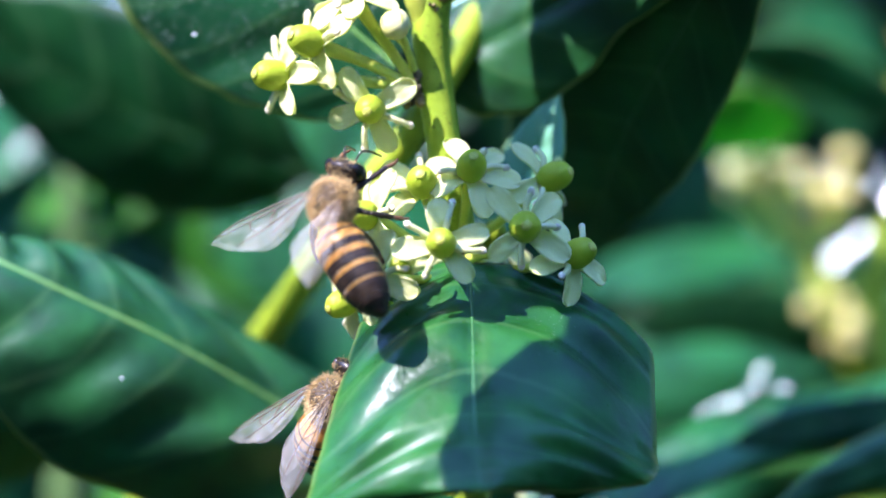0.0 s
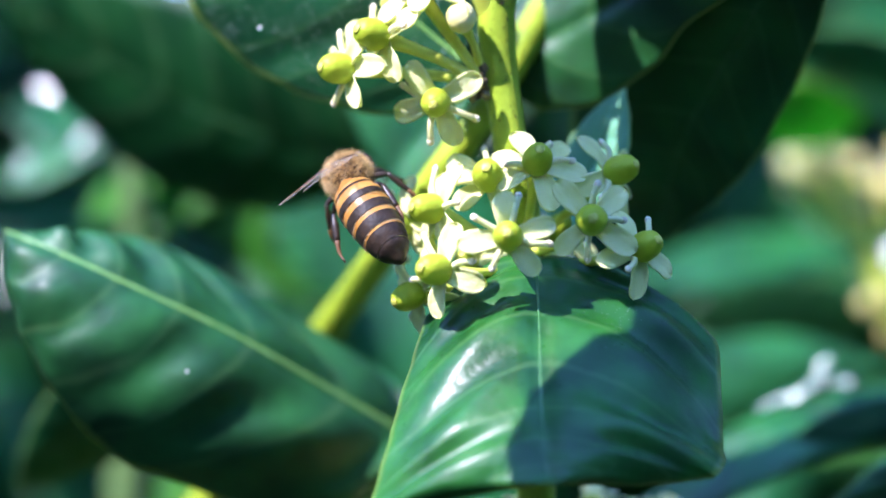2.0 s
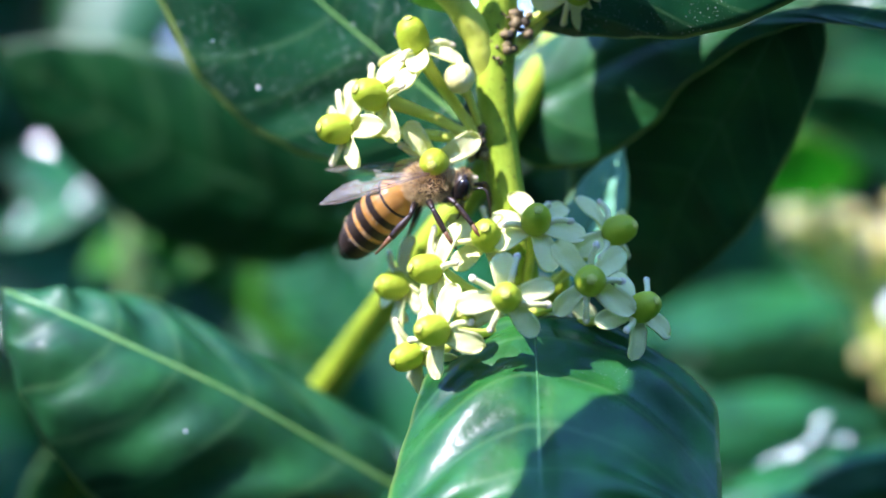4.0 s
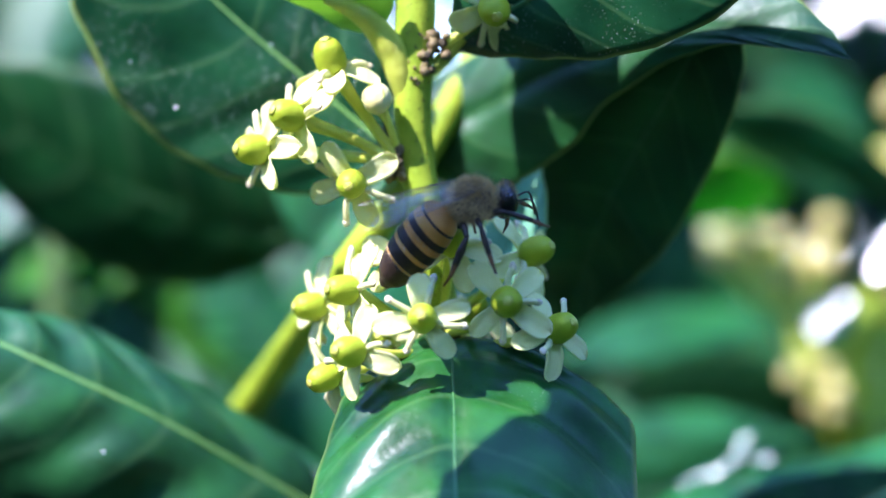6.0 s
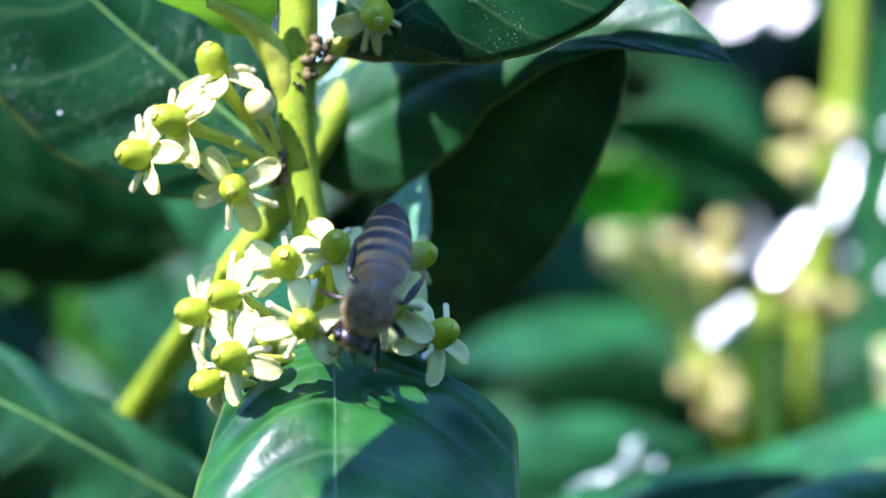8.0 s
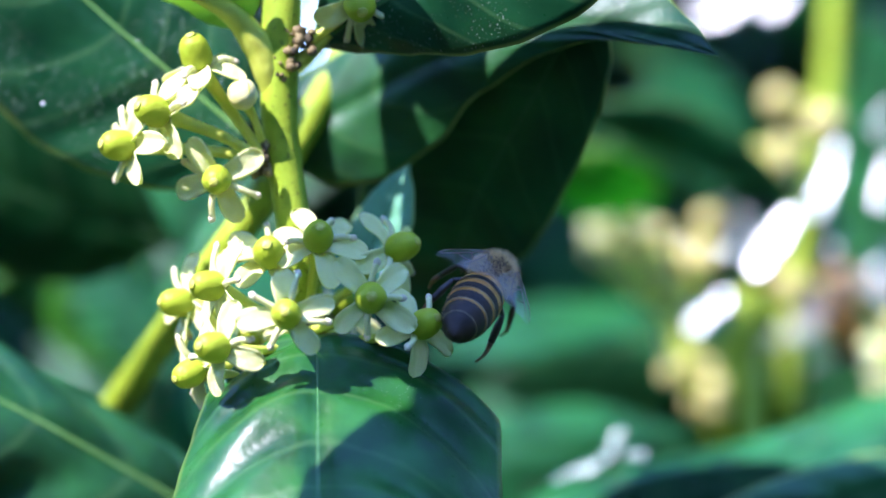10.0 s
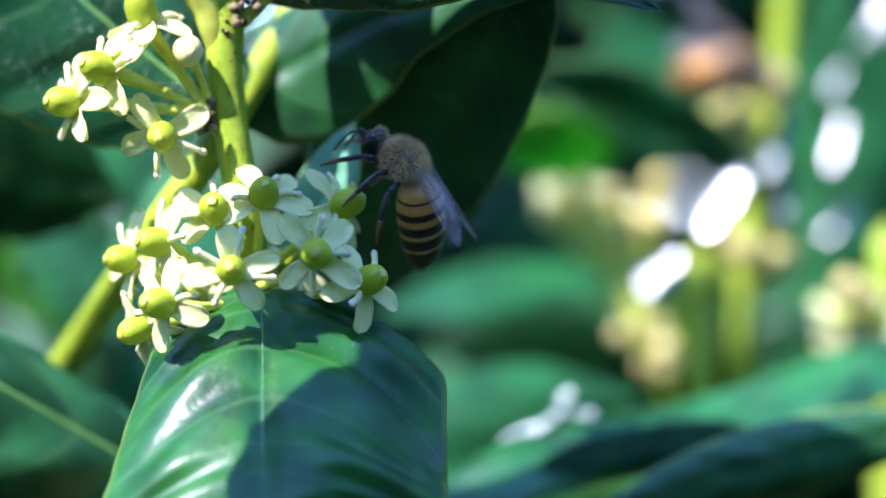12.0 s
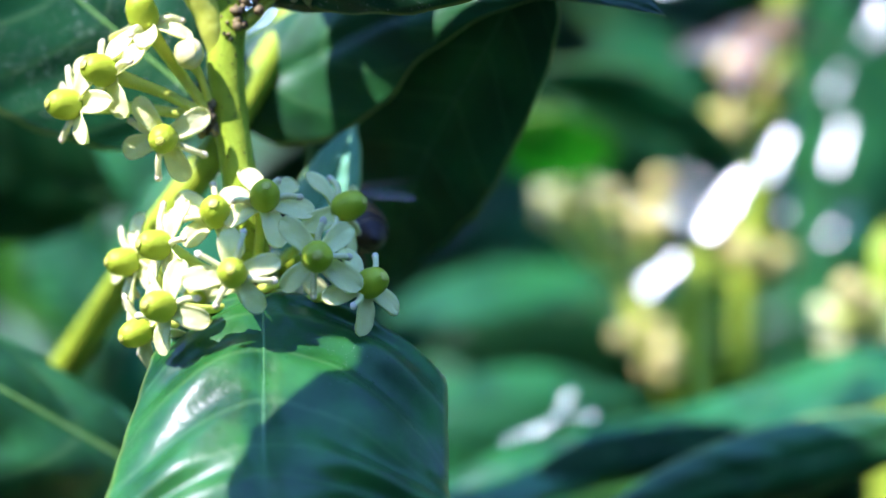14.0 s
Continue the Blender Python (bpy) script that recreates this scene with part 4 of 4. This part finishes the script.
            out = Vector((math.cos(a), -1.5 + r.uniform(-0.3, 0.3), math.sin(a))).normalized()
            t = out.orthogonal().normalized() * 0.025 * k
            e = out.cross(t)
            bands.append(([p + t, p - t * 0.5 + e * 0.8, p - t * 0.5 - e * 0.8, p + out * r.uniform(0.15, 0.32) * k], [(0, 1, 3), (1, 2, 3), (2, 0, 3)]))
    tagged(part("hair_band", mesh_of("hair_band", *joined(*bands), PALE_HAIR, smooth=False), abdomen), kind="stuff")
    wings = []
    for s in (-1, 1):
        fore = part("wing", mesh_of("wing", *wing_blade(9.6 * k, 3.2 * k, -s * -1, 1.0 + s), WING), bee, "clear veined wing", Matrix.Translation((s * 1.35 * k, 0.3 * k, 1.45 * k)))
        part("wing_vein", mesh_of("wing_vein", *wing_veins(9.6 * k, 3.2 * k, s), VEIN), fore)
        part("hind_wing", mesh_of("hind_wing", *wing_blade(6.6 * k, 2.6 * k, s, 4.0 + s), WING), fore, "", Matrix.Translation((-s * 0.3 * k, -1.0 * k, -0.25 * k)) @ Matrix.Rotation(radians(-s * 10), 4, "Z"))
        wings.append(fore)
    legs = []
    for s in (-1, 1):
        for i, (y, reach) in enumerate(((1.2, ((1.9, 2.6, -1.2), (2.3, 4.2, -2.8), (2.4, 5.2, -4.0))), (0.0, ((3.0, 0.4, -1.3), (3.9, 0.8, -3.3), (4.1, 1.2, -5.0))), (-1.1, ((2.6, -1.3, -1.9), (3.1, -2.7, -3.9), (3.0, -3.9, -5.6))))):
            hip = (s * 0.9, y, -1.3)
            a, b, c = [(s * p[0], p[1], p[2]) for p in reach]
            wide = (0.32, 0.34, 0.46)[i]
            hinge = Matrix.Translation(Vector(hip) * k)
            back_to = [tuple(Vector(p) - Vector(hip)) for p in (hip, a, b, c)]
            mid = tuple((Vector(back_to[0]) + Vector(back_to[1])) / 2 + Vector((0, 0, 0.25)))
            leg = part("leg", mesh_of("leg", *limb([back_to[0], mid, back_to[1]], (0.26, 0.30, 0.20)), LEG), bee, "", hinge)
            part("tibia", mesh_of("tibia", *limb([back_to[1], tuple((Vector(back_to[1]) + Vector(back_to[2])) / 2), back_to[2]], (0.20, wide * 0.8, wide * 0.65)), LEG), leg)
            mid = tuple((Vector(back_to[2]) + Vector(back_to[3])) / 2 + Vector((s * 0.2, 0, 0)))
            part("tarsus", mesh_of("tarsus", *limb([back_to[2], mid, back_to[3]], (wide * 0.6, 0.20, 0.12, 0.10)), FOOT), leg)
            legs.append(leg)
    return bee, abdomen, wings, legs, head


forager = make_bee("honey bee foraging on the cream flowers", 1100)
lower_bee = make_bee("honey bee clinging behind the arching leaf", 600)
far_bee = make_bee("honey bee at the far flowers, out of focus", 500)


# ---- motion of the bees ----
def bee_pose(place_of, ahead, dorsal):
    m = frame_of(ahead, dorsal)
    m.translation = spot(*place_of)
    return m


def forage(made, rows):
    """Keys a bee and its abdomen: where the thorax is, which way head and back point, where the abdomen ends."""
    bee, abdomen = made[0], made[1]
    body, tail = [], []
    for t, where, ahead, dorsal, tip, lean in rows:
        m = bee_pose(where, ahead, dorsal)
        waist = m @ Vector((0, -1.75 * MM, -0.25 * MM))
        end = spot(tip[0], tip[1], where[2])
        flat = Vector((end.x - waist.x, 0, end.z - waist.z))
        deep = math.sqrt(max(0.0, LONG ** 2 - flat.length ** 2)) * lean
        way = Vector((flat.x, deep, flat.z)).normalized()
        turn = m.to_3x3().inverted().to_4x4() @ frame_of(-way, m.to_3x3() @ Vector((0, 0, 1)))
        turn.translation = (0, -1.75 * MM, -0.25 * MM)
        body.append((t, m))
        tail.append((t, turn))
    walk(bee, body)
    walk(abdomen, tail)


def wing_pose(side, sweep, lift, twist=0):
    return Matrix.Translation((side * 1.35 * MM, 0.3 * MM, 1.45 * MM)) @ pose(0, 0, 0, -lift, side * twist, side * sweep)


def beat(made, rows):
    """Keys both wings: seconds, sweep and lift of each, in degrees."""
    for side, wing, i in ((-1, made[2][0], 1), (1, made[2][1], 3)):
        walk(wing, [(r[0], wing_pose(side, r[i], r[i + 1], 8)) for r in rows])


def step(made, swing, phase=0.0, every=0.25, until=14.0, reach=()):
    """The legs shift a little as the bee holds on and climbs; reach: rows of seconds and degrees by which they stretch ahead."""
    for k, leg in enumerate(made[3]):
        base = leg.matrix_basis.translation.copy()
        rows = []
        for i in range(int(until / every) + 1):
            t = i * every
            a = swing * noise.noise(Vector((t * 0.9 + phase, k * 3.1, 0)))
            b = swing * noise.noise(Vector((t * 0.9 + phase, k * 3.1, 9)))
            ahead = float(np.interp(t, [r[0] for r in reach], [r[1] for r in reach])) if reach else 0.0
            rows.append((t, Matrix.Translation(base) @ pose(0, 0, 0, a + ahead, b * 0.5, b)))
        walk(leg, rows)


def motions():
    forage(forager, [
        (0, (722, 351, -12), (0.28, 0.1, 0.95), (-0.5, -0.85, 0.1), (799, 543), -1),
        (0.2, (729, 315, -12), (0.28, 0.1, 0.95), (-0.5, -0.85, 0.1), (779, 521), -1),
        (0.4, (698, 338, -12), (0.28, 0.2, 0.95), (-0.5, -0.85, 0.1), (758, 548), -1),
        (0.6, (689, 318, -12), (0.1, 0.1, 0.98), (-0.5, -0.85, 0.1), (769, 519), -1),
        (0.8, (670, 281, -12), (0, 0.35, 0.93), (-0.5, -0.8, 0.2), (789, 488), -1),
        (1, (663, 325, -10), (0.05, 0.88, 0.4), (-0.5, -0.4, 0.75), (805, 475), -1),
        (1.2, (625, 330, -8), (0.1, 0.92, 0.3), (-0.5, -0.3, 0.78), (745, 450), -1),
        (1.4, (614, 323, -4), (0.1, 0.92, 0.3), (-0.5, -0.3, 0.78), (742, 457), -1),
        (1.6, (637, 300, -4), (0.1, 0.92, 0.3), (-0.5, -0.3, 0.78), (737, 469), -1),
        (1.8, (646, 310, -2), (0.12, 0.93, 0.28), (-0.5, -0.3, 0.78), (729, 484), -1),
        (2, (630, 315, -2), (0.12, 0.93, 0.28), (-0.5, -0.3, 0.78), (721, 453), -1),
        (2.3, (633, 299, -2), (0.15, 0.93, 0.25), (-0.5, -0.3, 0.78), (712, 442), -1),
        (2.5, (632, 302, -2), (0.15, 0.93, 0.25), (-0.5, -0.3, 0.78), (714, 431), -1),
        (2.7, (629, 287, -2), (0.45, 0.8, 0.3), (-0.45, -0.35, 0.8), (703, 418), -1),
        (2.85, (664, 266, -1), (0.8, 0.5, 0.1), (-0.25, -0.4, 0.88), (674, 441), -1),
        (3, (716, 254, 0), (0.93, 0.12, 0.12), (-0.12, -0.35, 0.93), (668, 478), -1),
        (3.2, (729, 245, 0), (0.9, 0.2, 0.3), (-0.15, -0.3, 0.93), (629, 410), -1),
        (4.2, (785, 219, -4), (0.97, -0.1, 0), (0, -0.4, 0.9), (625, 309), 1),
        (5.3, (917, 260, -7), (0.98, -0.1, -0.15), (0, -0.5, 0.86), (714, 277), 1),
        (5.5, (995, 235, -8), (0.98, -0.1, -0.12), (0, -0.5, 0.86), (803, 298), 1),
        (5.7, (998, 216, -8), (0.98, 0, 0.05), (-0.1, -0.5, 0.86), (810, 321), 1),
        (5.9, (986, 204, -8), (0.94, 0.05, 0.3), (-0.3, -0.4, 0.86), (822, 337), 1),
        (6.1, (1028, 223, -12), (0.98, 0, -0.05), (0, -0.5, 0.86), (836, 330), 1),
        (6.3, (1078, 222, -12), (0.85, -0.1, -0.45), (0.35, -0.5, 0.75), (862, 226), 1),
        (6.5, (1098, 242, -12), (0.85, -0.1, -0.45), (0.35, -0.5, 0.75), (880, 227), 1),
        (6.7, (1098, 255, -12), (0.85, -0.1, -0.45), (0.35, -0.5, 0.75), (892, 225), 1),
        (6.9, (1121, 283, -12), (0.65, -0.1, -0.7), (0.5, -0.6, 0.5), (929, 222), 1),
        (7.1, (1142, 351, -13), (0.4, -0.05, -0.9), (0.6, -0.75, 0.25), (986, 240), 1),
        (7.3, (1109, 388, -14), (-0.2, 0, -0.97), (0.5, -0.85, 0), (1027, 242), 1),
        (7.5, (1104, 371, -14), (-0.4, 0.05, -0.9), (0.45, -0.88, 0), (1019, 228), 1),
        (7.7, (1072, 371, -14), (-0.4, 0.1, -0.9), (0.35, -0.93, 0), (1082, 216), 1),
        (7.9, (1022, 403, -14), (-0.4, 0.15, -0.85), (0.1, -0.98, 0), (1052, 211), 1),
        (8, (1030, 394, -14), (-0.4, 0.15, -0.85), (0.05, -0.99, 0), (1074, 198), 1),
        (8.2, (1053, 373, -14), (0, 0.15, -0.97), (0, -0.99, -0), (999, 192), 1),
        (8.8, (1149, 354, -12), (0.7, 0.2, -0.5), (0.4, -0.7, 0.4), (1049, 214), -1),
        (9.5, (1248, 343, -5), (0.8, 0.5, 0.2), (0.3, -0.5, 0.7), (1188, 383), -1),
        (10.3, (1277, 369, -3), (0.1, 0.9, 0.35), (0.55, -0.35, 0.7), (1192, 443), -1),
        (10.5, (1270, 379, -3), (0.1, 0.9, 0.35), (0.55, -0.35, 0.7), (1188, 455), -1),
        (10.7, (1264, 387, -3), (0.05, 0.9, 0.35), (0.55, -0.35, 0.7), (1180, 461), -1),
        (10.9, (1269, 376, -3), (-0.3, 0.75, 0.4), (0.6, -0.45, 0.6), (1209, 458), -1),
        (11, (1259, 331, -3), (-0.7, 0.35, 0.5), (0.6, -0.5, 0.6), (1189, 494), 1),
        (11.2, (1240, 294, -3), (-0.5, 0.25, 0.8), (0.75, -0.45, 0.4), (1201, 483), 1),
        (11.4, (1242, 300, -3), (-0.6, 0.25, 0.75), (0.75, -0.45, 0.45), (1217, 470), 1),
        (11.6, (1239, 275, -3), (-0.65, 0.2, 0.7), (0.7, -0.45, 0.5), (1224, 448), 1),
        (11.8, (1217, 249, -3), (-0.68, 0.2, 0.68), (0.7, -0.4, 0.55), (1256, 432), 1),
        (12, (1211, 230, -3), (-0.72, 0.2, 0.66), (0.68, -0.4, 0.6), (1269, 414), 1),
        (12.2, (1206, 252, -2), (-0.5, 0.8, 0.2), (0.75, -0.35, 0.5), (1233, 374), -1),
        (12.5, (1186, 292, 0), (-0.45, 0.85, 0.1), (0.85, -0.3, 0.4), (1216, 389), -1),
        (12.7, (1169, 312, 2), (-0.6, 0.75, 0), (0.6, -0.2, 0.75), (1230, 377), -1),
        (13, (1122, 324, 5), (-0.75, 0.6, 0), (0.2, -0.2, 0.95), (1180, 367), -1),
        (13.5, (1084, 326, 8), (-0.9, 0.3, 0), (0.1, -0.2, 0.95), (1146, 341), -1),
        (14, (1058, 312, 9), (-0.95, 0.1, 0.1), (0.05, -0.2, 0.97), (1150, 345), -1),
    ])
    beat(forager, [(0, 48, 8, 12, 28), (0.2, 48, 6, 8, 28), (0.4, 38, 4, 2, 42), (0.6, 34, 4, 0, 28), (0.8, 30, 4, 4, 34), (1.0, 20, 5, 10, 12), (1.2, 70, 30, 60, 60),
                   (1.4, 20, 5, 12, 10), (2.0, 15, 4, 12, 8), (2.7, 18, 5, 15, 8), (3.0, 22, -8, 24, -12), (3.2, 22, -6, 22, -10), (5.3, 5, -6, 6, -8), (6.1, 5, -4, 6, -6),
                   (6.3, 12, 16, 10, 10), (6.9, 12, 12, 10, 8), (7.5, 0, 2, 2, 2), (8.2, 0, -2, 0, -2), (10.3, 20, 8, 20, 6), (10.9, 8, -10, 10, -8), (11.1, 4, -20, 6, -18),
                   (12.0, 4, -20, 6, -18), (12.2, 30, 24, 34, 20), (12.7, 30, 24, 34, 20), (13.0, 50, 15, 60, 15), (14.0, 20, 8, 25, 8)])
    step(forager, 30, reach=((2.5, 0), (2.75, 48), (3.25, 48), (4.0, 10), (6.0, 0)))
    forage(lower_bee, [
        (0, (716, 700, -6), (0.45, 0.1, 0.85), (-0.75, -0.6, 0.2), (668, 822), 1), (0.2, (735, 685, -6), (0.5, 0.1, 0.85), (-0.75, -0.6, 0.2), (695, 805), 1),
        (0.4, (738, 645, -6), (0.4, 0.1, 0.9), (-0.75, -0.6, 0.2), (672, 765), 1), (0.6, (728, 650, -6), (0.45, 0.1, 0.9), (-0.75, -0.6, 0.2), (650, 770), 1),
        (0.8, (830, 650, -3), (0.4, 0.1, 0.9), (-0.75, -0.6, 0.2), (820, 770), 1), (1.2, (870, 680, -1), (0.4, 0.1, 0.9), (-0.75, -0.6, 0.2), (860, 810), 1),
        (2.0, (870, 700, 0), (0.4, 0.1, 0.9), (-0.75, -0.6, 0.2), (860, 830), 1),
        (3.2, (870, 720, 0), (0.4, 0.1, 0.9), (-0.75, -0.6, 0.2), (860, 850), 1), (14, (870, 720, 0), (0.4, 0.1, 0.9), (-0.75, -0.6, 0.2), (860, 850), 1)])
    beat(lower_bee, [(0, 45, 0, 10, 0), (0.6, 30, 0, 10, 0), (1.5, 20, 5, 15, 5), (14, 20, 5, 15, 5)])
    step(lower_bee, 25, 7.0)
    # the third bee darts past, leaves, and comes to the far flowers
    forage(far_bee, [
        (0, (2300, 1100, 20), (-0.9, 0.2, 0.2), (0.1, -0.3, 0.95), (2450, 1120), 1), (5.2, (2050, 900, 24), (-0.95, 0.2, 0.1), (0.1, -0.3, 0.95), (2200, 930), 1),
        (5.5, (1450, 705, 14), (0.8, 0.2, 0.5), (-0.5, -0.7, 0.5), (1310, 785), 1), (5.6, (1570, 640, 16), (0.8, 0.2, 0.5), (-0.5, -0.7, 0.5), (1430, 710), 1),
        (5.8, (1900, 560, 40), (0.9, 0.3, 0.3), (-0.3, -0.3, 0.9), (1800, 600), 1), (7.0, (2200, 500, 70), (0.2, 0.9, 0.3), (-0.3, -0.3, 0.9), (2150, 560), 1), (9.5, (2050, 420, 74), (-0.6, 0.3, 0.6), (0.3, -0.6, 0.7), (2100, 480), 1),
        (10.3, (1780, 300, 74), (-0.1, 0.3, 0.9), (-0.5, -0.8, 0.2), (1790, 400), 1), (10.5, (1790, 150, 72), (-0.7, 0.1, 0.3), (0.2, -0.7, 0.7), (1900, 110), 1),
        (10.7, (1730, 220, 72), (-0.9, 0.1, 0.2), (0.2, -0.6, 0.8), (1830, 210), 1), (10.9, (1770, 110, 72), (-0.3, 0.1, 0.9), (-0.2, -0.9, 0.3), (1740, 200), 1),
        (11.0, (1800, 170, 72), (-0.2, 0.1, 0.95), (-0.5, -0.8, 0.1), (1815, 280), 1), (11.2, (1790, 90, 72), (0.6, 0.2, 0.75), (-0.6, -0.7, 0.4), (1730, 190), 1),
        (11.4, (1790, 90, 72), (0.6, 0.2, 0.75), (-0.6, -0.7, 0.4), (1720, 180), 1), (11.6, (1770, 70, 72), (0.95, 0.1, 0.2), (-0.2, -0.5, 0.85), (1660, 110), 1),
        (12.0, (1755, 60, 72), (0.98, 0.1, -0.1), (0.0, -0.5, 0.86), (1640, 90), 1), (12.2, (1770, 65, 72), (0.95, 0.1, -0.3), (0.2, -0.5, 0.86), (1660, 90), 1),
        (12.5, (1765, 60, 72), (0.9, 0.1, -0.45), (0.3, -0.5, 0.8), (1660, 80), 1), (12.7, (1780, 80, 72), (0.7, 0.1, -0.7), (0.5, -0.6, 0.6), (1690, 30), 1),
        (13.0, (1780, 70, 72), (0.95, 0.1, 0.2), (-0.2, -0.5, 0.85), (1670, 110), 1), (13.5, (1828, 28, 72), (0.8, 0.2, 0.5), (-0.4, -0.7, 0.6), (1755, 115), 1),
        (14, (1810, 10, 72), (0.7, 0.2, 0.7), (-0.5, -0.7, 0.5), (1745, 110), 1)])
    beat(far_bee, [(0, 60, 20, 60, 20), (5.5, 40, 8, 40, 8), (5.6, 50, 10, 50, 20), (10.3, 60, 10, 60, 10), (10.5, 80, 30, 80, 30), (10.9, 80, 10, 80, 20), (11.2, 20, 10, 30, 10), (12, 25, 30, 20, 10), (14, 20, 12, 20, 10)])
    step(far_bee, 20, 13.0)


motions()
